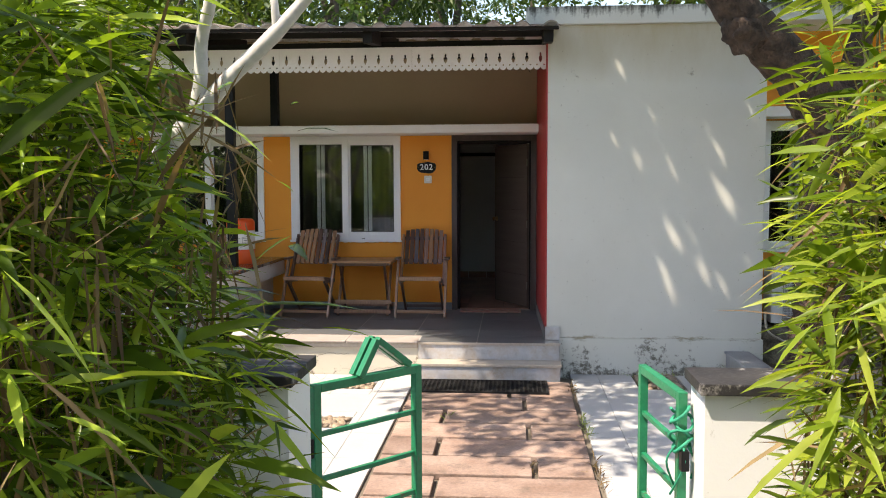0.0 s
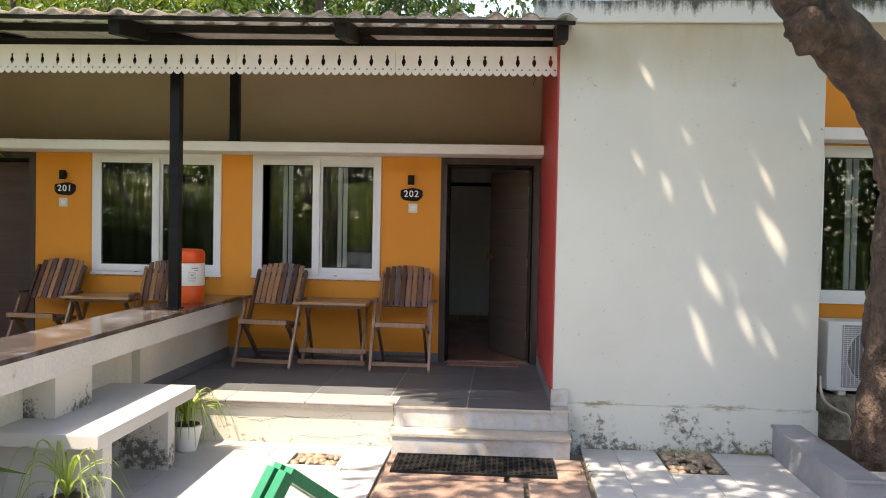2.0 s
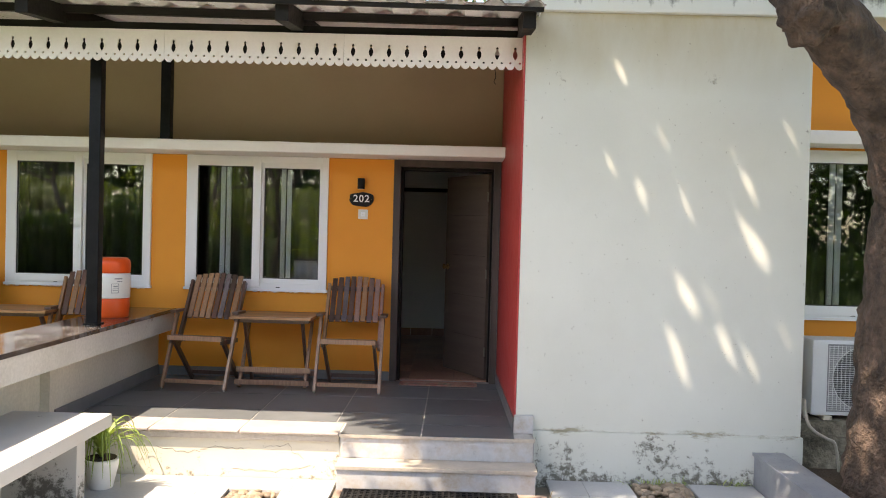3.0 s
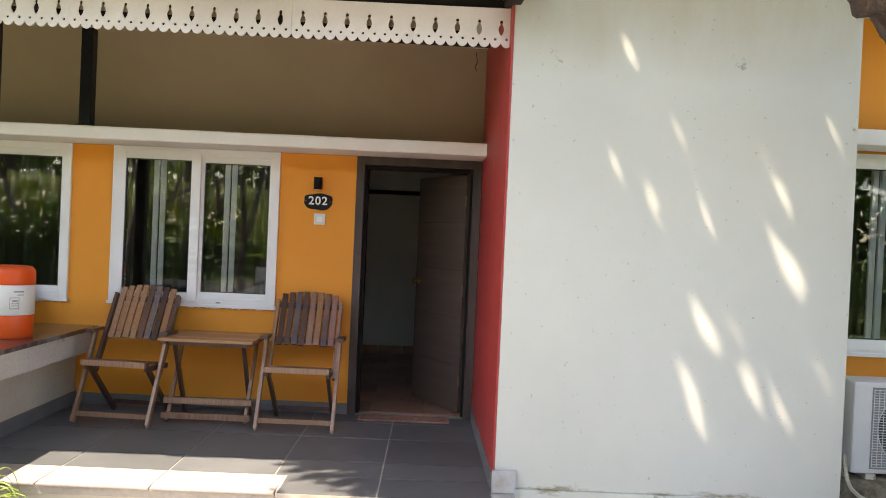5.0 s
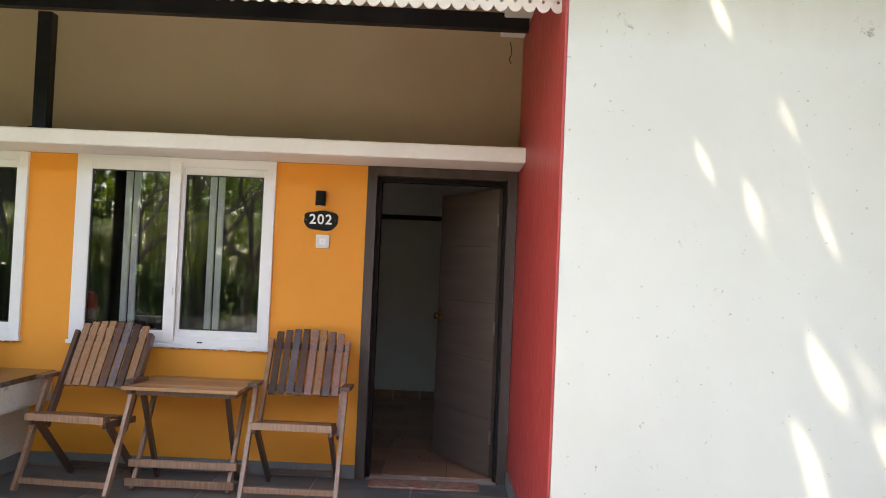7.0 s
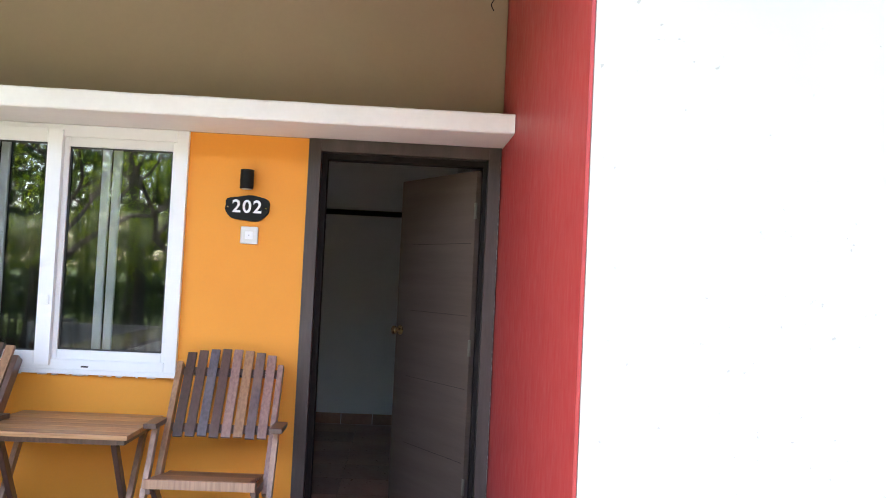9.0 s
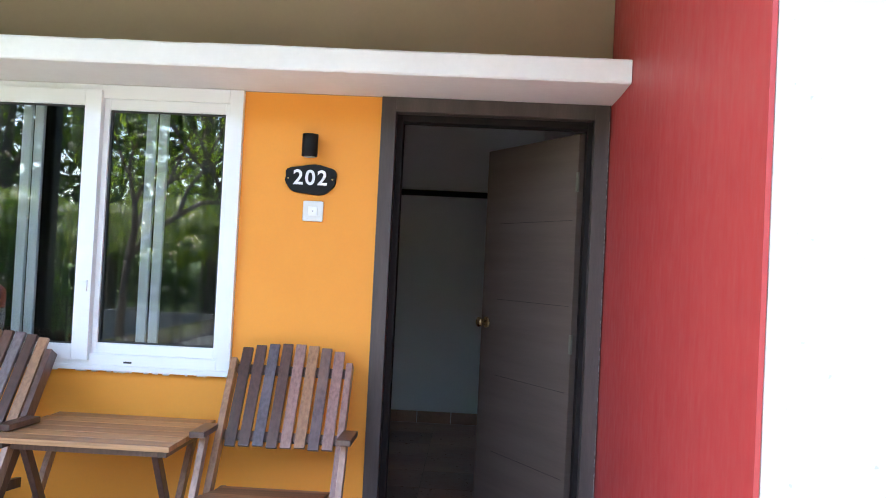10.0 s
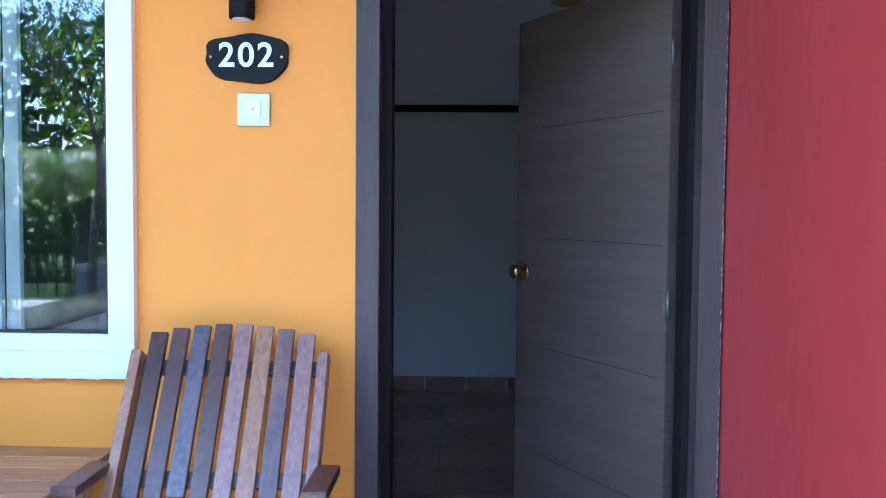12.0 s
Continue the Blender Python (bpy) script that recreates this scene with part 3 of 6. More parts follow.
# room behind the door and windows
structure("room_floor_base", boxes((-9.0, 0.41, WALL_Y + 0.15, 14.2, 0.2, FLOOR_Z - 0.012)), M_MORTAR, "grout of the room floor", "floor")
structure("wall_room", boxes((-9.0, 0.41, 14.2, 14.35, 0.2, 3.6), (-2.90, -2.76, WALL_Y + 0.15, 14.2, 0.2, 3.4), (-9.15, -9.0, WALL_Y, 14.35, 0.0, 3.6), (0.36, 0.411, WALL_Y + 0.16, 14.2, 0.2, 3.4)), M_ROOMWALL, "plain pale grey room wall", "wall")
structure("ceiling", boxes((-9.0, 0.41, WALL_Y + 0.15, 14.2, 3.40, 3.5)), M_ROOMWALL, "plain pale room ceiling", "ceiling")
structure("trim", boxes((-2.75, 0.355, 14.175, 14.198, 2.345, 2.395)), M_DOORDARK, "black rail across the room wall", "rail")
for i in range(12):
    structure("baseboard", one(-2.75 + i * 0.3, -2.455 + i * 0.3, 14.18, 14.199, FLOOR_Z, FLOOR_Z + 0.10, 0.002), M_ROOMFLOOR, "brown tile skirting of the room", "baseboard")

# porch floor and steps
structure("floor", boxes((-9.0, -0.845, FRONT + 0.05, WALL_Y, -0.1, FLOOR_Z - 0.004), (-0.845, 0.53, FRONT + 0.02, WALL_Y, -0.1, FLOOR_Z - 0.004), (-0.6, 0.3, WALL_Y, WALL_Y + 0.15, 0.1, FLOOR_Z - 0.01)), M_GROUT, "porch floor bed with pale grout", "floor")
structure("porch_front", boxes((-2.95, -0.85, FRONT + 0.035, FRONT + 0.049, -0.05, 0.285)), M_PLASTER, "cracked cream plaster front of the porch", "porch")
structure("porch_lip", boxes((-2.95, -0.85, FRONT + 0.012, FRONT + 0.05, 0.275, 0.322), bevel=0.004), M_TREAD, "cream stone lip under the porch tiles", "porch")
steps = tagged(new("steps"), "pale grey marble porch steps with cream treads", "steps", kind="structure")
part("riser", boxes((-0.835, 0.525, 8.012, 8.26, -0.05, 0.142), bevel=0.003), M_MARBLE, steps)
part("tread", boxes((-0.845, 0.535, 8.0, 8.235, 0.144, 0.170), bevel=0.004), M_TREAD, steps)
part("riser", boxes((-0.83, 0.52, FRONT + 0.004, FRONT + 0.019, 0.172, 0.312), bevel=0.002), M_MARBLE, steps)
part("tread", boxes((-0.845, 0.535, FRONT - 0.008, FRONT + 0.02, 0.314, 0.338), bevel=0.003), M_TREAD, steps)
structure("corner_tile", boxes((0.395, 0.535, WHITE_Y - 0.05, WHITE_Y - 0.012, FLOOR_Z, 0.47), bevel=0.003), M_MARBLE, "small upright marble tile at the wall's corner", "tile")
structure("baseboard", boxes((-9.0, DOOR1[0], WALL_Y - 0.012, WALL_Y - 0.001, FLOOR_Z, 0.43), (DOOR1[1], DOOR[0] - 0.002, WALL_Y - 0.012, WALL_Y - 0.001, FLOOR_Z, 0.43)), M_SKIRT, "grey skirting along the porch wall", "baseboard")
structure("baseboard", wedge(0.388, 0.352, FLOOR_Z - 0.005, 0.44, 0.40), M_SKIRT, "grey skirting along the red wall", "baseboard")


# ---- windows ----
def window(name, x0, x1, y, z0, z1, bars, label):
    """A white sliding window: outer frame, a front sash proud of it, a rear sash set in, and where asked paired bars behind the glass."""
    w = tagged(new(name), label, "window", kind="structure")
    t = 0.062
    bm = boxes((x0, x0 + t, y - 0.03, y + 0.10, z0, z1), (x1 - t, x1, y - 0.03, y + 0.10, z0, z1),
               (x0 + t, x1 - t, y - 0.03, y + 0.10, z0, z0 + t), (x0 + t, x1 - t, y - 0.03, y + 0.10, z1 - t, z1), bevel=0.004)
    part("window_frame", bm, M_UPVC, w)
    part("window_sill", one(x0 - 0.012, x1 + 0.012, y - 0.042, y - 0.001, z0 - 0.012, z0 + 0.012, 0.003), M_UPVC, w)
    for dx in (0.35, 0.66):
        xx = x0 + (x1 - x0) * dx
        part("drain_slot", one(xx - 0.018, xx + 0.018, y - 0.0345, y - 0.030, z0 + 0.024, z0 + 0.032), M_BLACK_SEAL, w)
    mid = (x0 + x1) / 2
    # left and right end, stile widths, face, foot and head of each sash, and where its bars stand
    sashes = ((x0 + 0.024, mid + 0.040, 0.088, 0.075, y - 0.052, z0 + 0.030, z1 - 0.028, 0.466, 0.072),
              (mid + 0.003, x1 - t + 0.024, 0.060, 0.046, y - 0.009, z0 + t - 0.012, z1 - t + 0.012, 0.38, 0.060))
    for a, b, sl, sr, yy, za, zb, at_bar, rail in sashes:
        sash = part("sash", boxes((a, a + sl, yy, yy + 0.04, za, zb), (b - sr, b, yy, yy + 0.04, za, zb),
                                  (a + sl, b - sr, yy, yy + 0.04, za, za + rail), (a + sl, b - sr, yy, yy + 0.04, zb - rail, zb), bevel=0.004), M_UPVC, w)
        ga, gb, ha, hb = a + sl, b - sr, za + rail, zb - rail
        part("seal", boxes((ga, ga + 0.008, yy + 0.012, yy + 0.02, ha, hb), (gb - 0.008, gb, yy + 0.012, yy + 0.02, ha, hb),
                           (ga + 0.008, gb - 0.008, yy + 0.012, yy + 0.02, ha, ha + 0.008), (ga + 0.008, gb - 0.008, yy + 0.012, yy + 0.02, hb - 0.008, hb)), M_BLACK_SEAL, sash)
        pane = part("pane", one(ga + 0.001, gb - 0.001, yy + 0.022, yy + 0.027, ha + 0.001, hb - 0.001), M_GLASS, sash, "dark reflecting window glass")
        pane.visible_shadow = False
        if bars:
            xg = ga + (gb - ga) * at_bar
            for o in (-0.050, 0.007):
                part("bar", one(xg + o, xg + o + 0.042, y + 0.050, y + 0.072, z0 + t, z1 - t, 0.003), M_UPVC, w, "white upright bar behind the glass")
        part("latch", one(b - 0.034, b - 0.016, yy - 0.009, yy + 0.001, (za + zb) / 2 - 0.30, (za + zb) / 2 - 0.25, 0.003), M_UPVC, sash)
    return w


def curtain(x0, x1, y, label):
    """A dark cloth added to blacken the panes, in folds on a rail fixed to the inner face of the wall."""
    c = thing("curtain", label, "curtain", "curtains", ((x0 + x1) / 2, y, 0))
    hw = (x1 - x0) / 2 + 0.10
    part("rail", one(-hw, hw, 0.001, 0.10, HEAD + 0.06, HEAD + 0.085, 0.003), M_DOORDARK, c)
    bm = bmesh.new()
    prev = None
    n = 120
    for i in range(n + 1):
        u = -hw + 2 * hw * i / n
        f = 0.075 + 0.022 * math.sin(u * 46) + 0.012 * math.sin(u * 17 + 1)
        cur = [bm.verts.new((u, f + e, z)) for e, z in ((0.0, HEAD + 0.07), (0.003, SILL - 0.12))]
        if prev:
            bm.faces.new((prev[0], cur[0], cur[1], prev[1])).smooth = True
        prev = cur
    part("cloth", bm, M_PANE_DARK, c)


# added behind the glass so that the panes read black
for w0, w1, lab in ((WIN2[0], WIN2[1], "unseen dark cloth added behind the window of room 202 to blacken its panes"), (WIN1[0], WIN1[1], "unseen dark cloth added behind the window of room 201 to blacken its panes")):
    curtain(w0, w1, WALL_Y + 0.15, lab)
curtain(2.62, 3.96, 9.15, "unseen dark cloth added behind the next cottage's window to blacken its panes")
window("window_1", *WIN2, WALL_Y, SILL, HEAD, True, "white framed sliding window of room 202")
window("window_2", *WIN1, WALL_Y, SILL, HEAD, False, "white framed sliding window of room 201")
window("window_3", 2.56, 4.02, 9.0, 1.18, 2.50, True, "white framed sliding window of the next cottage")
structure("room_back", boxes((2.477, 5.0, 10.8, 10.9, 0.3, 3.39), (4.6, 4.7, 9.15, 10.8, 0.3, 3.39), (2.477, 4.6, 9.15, 10.8, 0.3, 0.5)), M_ROOMWALL, "plain dim room behind the next window", "wall")


# ---- doors ----
def door(name, x0, x1, leaf_turn, label, leaf_label):
    d = tagged(new(name), label, "door", kind="structure")
    z0, z1, t, y = FLOOR_Z, HEAD + 0.002, 0.066, WALL_Y
    part("door_frame", boxes((x0, x0 + t, y - 0.018, y + 0.06, z0, z1), (x1 - t, x1, y - 0.018, y + 0.06, z0, z1), (x0 + t, x1 - t, y - 0.018, y + 0.06, z1 - t, z1), bevel=0.003), M_DOORFRAME, d)
    a, b = x0 + t, x1 - t
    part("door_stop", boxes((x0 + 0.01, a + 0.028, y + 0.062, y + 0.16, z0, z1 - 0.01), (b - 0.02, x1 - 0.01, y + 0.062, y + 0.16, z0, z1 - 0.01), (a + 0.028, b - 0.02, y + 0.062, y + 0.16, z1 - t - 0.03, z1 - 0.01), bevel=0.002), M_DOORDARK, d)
    width, h = b - a - 0.05, z1 - t - 0.035
    m = pose(b - 0.045, y + 0.17, 0, 0, 0, leaf_turn)
    leaf = part("door_leaf", one(0, width, -0.038, 0.0, z0 + 0.012, h, 0.003, m), M_DOOR, d, leaf_label)
    n = 5
    for i in range(1, n):
        zz = z0 + (h - z0) * i / n
        part("groove", one(0.03, width - 0.16, -0.0005, 0.0008, zz - 0.0009, zz + 0.0009, 0, m), M_DOORDARK, leaf)
    for side in (1, -1):
        bm = bmesh.new()
        yk = 0.0 if side > 0 else -0.038
        kz = 1.425
        cyl(bm, (width - 0.06, yk, kz), (width - 0.06, yk + side * 0.008, kz), 0.03)
        tube(bm, [(width - 0.06, yk + side * q, kz) for q in (0.008, 0.03, 0.036, 0.055, 0.062)], [0.011, 0.011, 0.024, 0.026, 0.012], 16)
        bm.transform(m)
        part("knob", bm, M_BRASS, leaf, "round brass knob")
    for zz in (0.62, 1.38, 2.14):
        bm = one(-0.010, 0.012, -0.001, 0.003, zz - 0.045, zz + 0.045, 0.001, m)
        cyl(bm, m @ Vector((-0.01, 0.004, zz - 0.045)), m @ Vector((-0.01, 0.004, zz + 0.045)), 0.006, seg=8)
        part("hinge", bm, M_HINGE, leaf, "dull steel hinge")
    return d


door("door_1", *DOOR, 119.0, "open doorway of room 202 with a brown-grey frame", "dark laminate door leaf standing half open")
door("door_2", *DOOR1, 179.0, "closed dark door of room 201", "dark laminate door leaf, shut")


# ---- roof ----
def roof():
    r = tagged(new("roof"), "low porch roof of ribbed sheets with lichen on dark rafters", "roof", kind="structure")
    y0, z0, y1, z1 = 7.93, 3.300, 11.4, 3.70
    pitch, x_end = 0.262, 0.50
    prof = [(0.0, 0.0), (0.42, 0.0), (0.52, 0.020), (0.62, 0.036), (0.74, 0.038), (0.86, 0.024), (0.95, 0.0)]
    n = 34
    for k in range(n):
        bm = bmesh.new()
        xs = [(x_end - (k + 1) * pitch + p * pitch, h) for p, h in prof] + [(x_end - k * pitch, 0.0)]
        top, bot = [], []
        for yy, zz in ((y0, z0), (y1, z1)):
            top.append([bm.verts.new((x, yy + 0.01 * math.sin(k * 2.3), zz + h + 0.012)) for x, h in xs])
            bot.append([bm.verts.new((x, yy + 0.01 * math.sin(k * 2.3), zz + h)) for x, h in xs])
        m = len(xs)
        for i in range(m - 1):
            bm.faces.new((top[0][i], top[0][i + 1], top[1][i + 1], top[1][i]))
            f = bm.faces.new((bot[0][i], bot[1][i], bot[1][i + 1], bot[0][i + 1]))
            f.material_index = 1
            bm.faces.new((bot[0][i], bot[0][i + 1], top[0][i + 1], top[0][i]))
        bm.faces.new((bot[0][0], top[0][0], top[1][0], bot[1][0]))
        bm.faces.new((bot[0][-1], bot[1][-1], top[1][-1], top[0][-1]))
        me = bpy.data.meshes.new("roof_rib")
        bm.to_mesh(me)
        bm.free()
        me.materials.append(M_ROOF)
        me.materials.append(M_SHEET)
        ob = new("roof_rib", me)
        ob.parent = r
    sl = (z1 - z0) / (y1 - y0)
    tilt = Matrix.Translation((0, y0, z0)) @ Matrix.Rotation(math.atan(sl), 4, 'X')
    part("eave_beam", one(-8.4, x_end - 0.01, 0.03, 0.07, -0.034, -0.004, 0.003, tilt), M_RAFTER, r, "dark eave beam")
    part("purlin", one(-8.4, 0.39, 0.62, 0.70, -0.062, -0.004, 0.003, tilt), M_RAFTER, r, "dark purlin")
    part("ledge_beam", one(-8.4, 0.36, 9.98, 10.06, 3.315, 3.42, 0.003), M_STEEL, r, "black steel beam on the short posts")
    for x in (0.40, -1.28, -3.06, -4.85, -6.6):
        part("rafter", one(x - 0.045, x + 0.045, 0.085, 0.618 if x > 0.3 else 2.0, -0.14, -0.006, 0.004, tilt), M_RAFTER, r, "dark steel rafter")
    pivot = Matrix.Translation((0.5, 0, 3.3))
    r.matrix_world = pivot @ Matrix.Rotation(radians(0.5), 4, 'Y') @ pivot.inverted()      # the eave climbs a little away from the white wall
    return r


roof()


def fascia_panel():
    """A scalloped board with a lozenge and a ring cut through above each pair of scallops."""
    cu = bpy.data.curves.new("fascia_shape", 'CURVE')
    cu.dimensions, cu.fill_mode, cu.extrude = '2D', 'BOTH', 0.006

    def loop(points):
        s = cu.splines.new('POLY')
        s.points.add(len(points) - 1)
        for p, (u, v) in zip(s.points, points):
            p.co = (u, v, 0, 1)
        s.use_cyclic_u = True

    n, pitch, top = 10, 0.1335, 0.238
    edge = [(0, top), (0, 0.028)]
    for i in range(2 * n):
        u0 = i * pitch / 2
        for k in range(1, 8):
            a = k / 8
            edge.append((u0 + a * pitch / 2, 0.028 - 0.028 * math.sin(math.pi * a) ** 0.7))
        edge.append((u0 + pitch / 2, 0.030))
    edge[-1] = (n * pitch, 0.028)
    loop(edge + [(n * pitch, top)])
    for i in range(n):
        u = (i + 0.5) * pitch
        for h, rad in ((0.050, 0.0085), (0.0, 0.0)):
            if rad:
                for off in (-pitch / 4 - 0.002, pitch / 4 + 0.002):
                    loop([(u + off + rad * math.cos(a * math.pi / 5), h + rad * math.sin(a * math.pi / 5)) for a in range(10)])
        keyhole = [(0.000, 0.070), (0.012, 0.088), (0.0175, 0.108), (0.0135, 0.128), (0.0055, 0.140), (0.0095, 0.150), (0.0075, 0.162), (0.0, 0.168)]
        loop([(u + a, b) for a, b in keyhole] + [(u - a, b) for a, b in keyhole[-2:0:-1]])
    tmp = bpy.data.objects.new("fascia_shape", cu)
    scene.collection.objects.link(tmp)
    dg = bpy.context.evaluated_depsgraph_get()
    me = bpy.data.meshes.new_from_object(tmp.evaluated_get(dg))
    bpy.data.objects.remove(tmp)
    bpy.data.curves.remove(cu)
    me.transform(Matrix.Rotation(radians(90), 4, 'X'))
    bm = bmesh.new()
    bm.from_mesh(me)
    bmesh.ops.remove_doubles(bm, verts=bm.verts[:], dist=0.00002)
    bm.to_mesh(me)
    bm.free()
    me.materials.clear()
    me.materials.append(M_FASCIA)
    return me


fascia = tagged(new("fascia"), "white scalloped fascia boards with cut-out pattern", "fascia", kind="structure")
panel = fascia_panel()
for i in range(5):
    ob = new("fascia_board", panel)
    ob.parent = fascia
    ob.location = (0.412 - 1.337 * (i + 1), 8.575 - 0.001 * (i % 2), 2.992)
part("fascia_rail", one(-6.26, 0.39, 8.60, 8.65, 3.16, 3.29, 0.004), M_RAFTER, fascia, "dark rail behind the boards")

# posts
for nm, x, y, z0, z1, lab in (("post", -2.905, 8.93, 0.985, 3.28, "slim black steel post on the half wall"), ("post", -2.725, 10.02, 2.566, 3.314, "slim black steel post on the ledge")):
    p = thing(nm, lab, "post", "porch posts", (x, y, z0))
    part("shaft", one(-0.045, 0.045, -0.045, 0.045, 0, z1 - z0, 0.006), M_STEEL, p)
    part("foot_plate", one(-0.06, 0.06, -0.06, 0.06, 0, 0.008, 0.002), M_STEEL, p)

# ---- half wall between the porches, bench ----
structure("half_wall", boxes((-3.20, -2.97, 2.98, 8.2, -0.05, 0.78), (-3.20, -2.90, 8.2, WALL_Y - 0.002, -0.05, 0.78)), M_HALFWALL, "beige painted half wall between the two porches", "wall")
structure("pier", boxes((-2.968, -2.76, 6.62, 7.10, 0.522, 0.779)), M_PIER, "mould-specked pier of the half wall above the bench", "pier")
structure("pier", boxes((-2.968, -2.76, 4.6, 5.05, -0.04, 0.779)), M_PIER, "mould-specked pier of the half wall", "pier")
structure("half_wall_band", boxes((-3.22, -2.75, 2.98, WALL_Y - 0.002, 0.781, 0.950), bevel=0.006), M_BAND, "white painted beam along the half wall", "wall")
structure("half_wall_top", boxes((-3.24, -2.735, 2.98, 6.4, 0.952, 0.985), (-3.24, -2.735, 6.404, WALL_Y - 0.002, 0.952, 0.985), bevel=0.004), M_GRANITE, "polished dark granite top of the half wall", "coping")
structure("baseboard", boxes((-2.899, -2.886, FRONT + 0.05, WALL_Y - 0.014, FLOOR_Z, 0.44)), M_SKIRT, "grey skirting along the half wall", "baseboard")
bench = thing("bench", "white painted concrete garden bench, stained at the edges", "bench", at=(-2.64, 7.1, 0))
part("seat", one(-0.33, 0.33, -0.84, 0.74, 0.435, 0.52, 0.008), M_BENCH, bench)
for yy in (-0.72, 0.28):
    part("leg", one(-0.33, 0.30, yy, yy + 0.12, -0.02, 0.434, 0.006), M_BENCH, bench)

# ---- gate walls and gate ----
for nm, a, b, y0, y1, top in (("gate_wall_left", -3.0, -0.65, 2.66, 2.96, 1.245), ("gate_wall_right", 0.705, 3.6, 2.81, 3.03, 1.205)):
    structure(nm, boxes((a, b, y0, y1, -0.1, top - 0.040)), M_GATEWALL, "white painted gate wall with grime", "wall")
    left, right = (a, b + 0.02) if a < 0 else (a - 0.02, b)
    structure(nm + "_cap", boxes((left, right, y0 - 0.03, y1 + 0.025, top - 0.039, top), bevel=0.006), M_CAPSTONE, "weathered black stone cap of the gate wall", "coping")



def gate(hinge, end, arrow, label):
    """A low gate leaf of square green tube with a chevron on its top rail."""
    hx, hy = hinge
    ang = math.degrees(math.atan2(end[1] - hy, end[0] - hx))
    ln = math.hypot(end[0] - hx, end[1] - hy)
    g = thing("gate_leaf", label, "gate", "green gate leaves")
    g.matrix_world = pose(hx, hy, 0, 0, 0, ang)
    s = 0.016
    part("upright", one(-s, s, -s, s, 0.08, 1.13, 0.003), M_GREEN, g)
    part("upright", one(ln - s, ln + s, -s, s, 0.08, 1.13, 0.003), M_GREEN, g)
    part("top_rail", one(s + 0.0005, ln - s - 0.0005, -s, s, 1.098, 1.13, 0.003), M_GREEN, g)
    for z in (0.12, 0.28, 0.44, 0.60, 0.76, 0.93):
        part("rail", one(s + 0.0005, ln - s - 0.0005, -0.009, 0.009, z, z + 0.018, 0.002), M_GREEN, g)
    if arrow:
        for off in (-0.021, 0.021):
            for u0, v0, u1, v1 in ((0.19, 1.13, 0.275, 1.262), (0.275, 1.262, 0.44, 1.142)):
                d = Vector((u1 - u0, 0, v1 - v0))
                m = Matrix.Translation((u0, off, v0)) @ Matrix.Rotation(-math.atan2(d.z, d.x), 4, 'Y')
                part("chevron_bar", one(0, d.length, -0.014, 0.014, -0.013, 0.013, 0.003, m), M_GREEN, g)
    for z in (0.30, 0.86):
        part("hinge", one(-0.05, -0.018, -0.014, 0.014, z, z + 0.07, 0.003), M_STEEL, g)
    return g


def rope_coil(at):
    r = thing("rope", "green cord wound round the gate hinge", "rope", at=at)
    bm = bmesh.new()
    n = 46
    tube(bm, [(0.034 * math.cos(k * 0.62) * (1 + 0.25 * math.sin(k * 0.9)), 0.034 * math.sin(k * 0.62), 0.16 * k / n + 0.022 * math.sin(k * 0.83)) for k in range(n)], [0.006] * n, 6)
    part("winding", bm, M_ROPE, r)
    for i in range(4):
        bm = bmesh.new()
        tube(bm, spline([(0.02 * math.cos(i * 1.6), 0.034 * math.sin(i * 1.6), 0.02), (0.05 * math.cos(i * 1.6), 0.045 * math.sin(i * 1.6), -0.04), (0.035 * math.cos(i), 0.04 * math.sin(i), -0.10 - 0.02 * i)], 5), [0.004] * 11, 6)
        part("strand", bm, M_ROPE, r)


rope_coil((0.665, 2.99, 0.92))
gate((-0.645, 3.02), (-0.315, 3.39), True, "low green steel gate leaf with a chevron, swung open")
gate((0.665, 2.99), (0.60, 3.44), False, "low green steel gate leaf, swung open, paint chipped")


# ---- porch furniture ----
TONES = {"d": M_TEAK_DARK, "t": M_TEAK_TAN, "b": M_TEAK_GREY, "p": M_TEAK_PURPLE, "m": M_TEAK_Z}


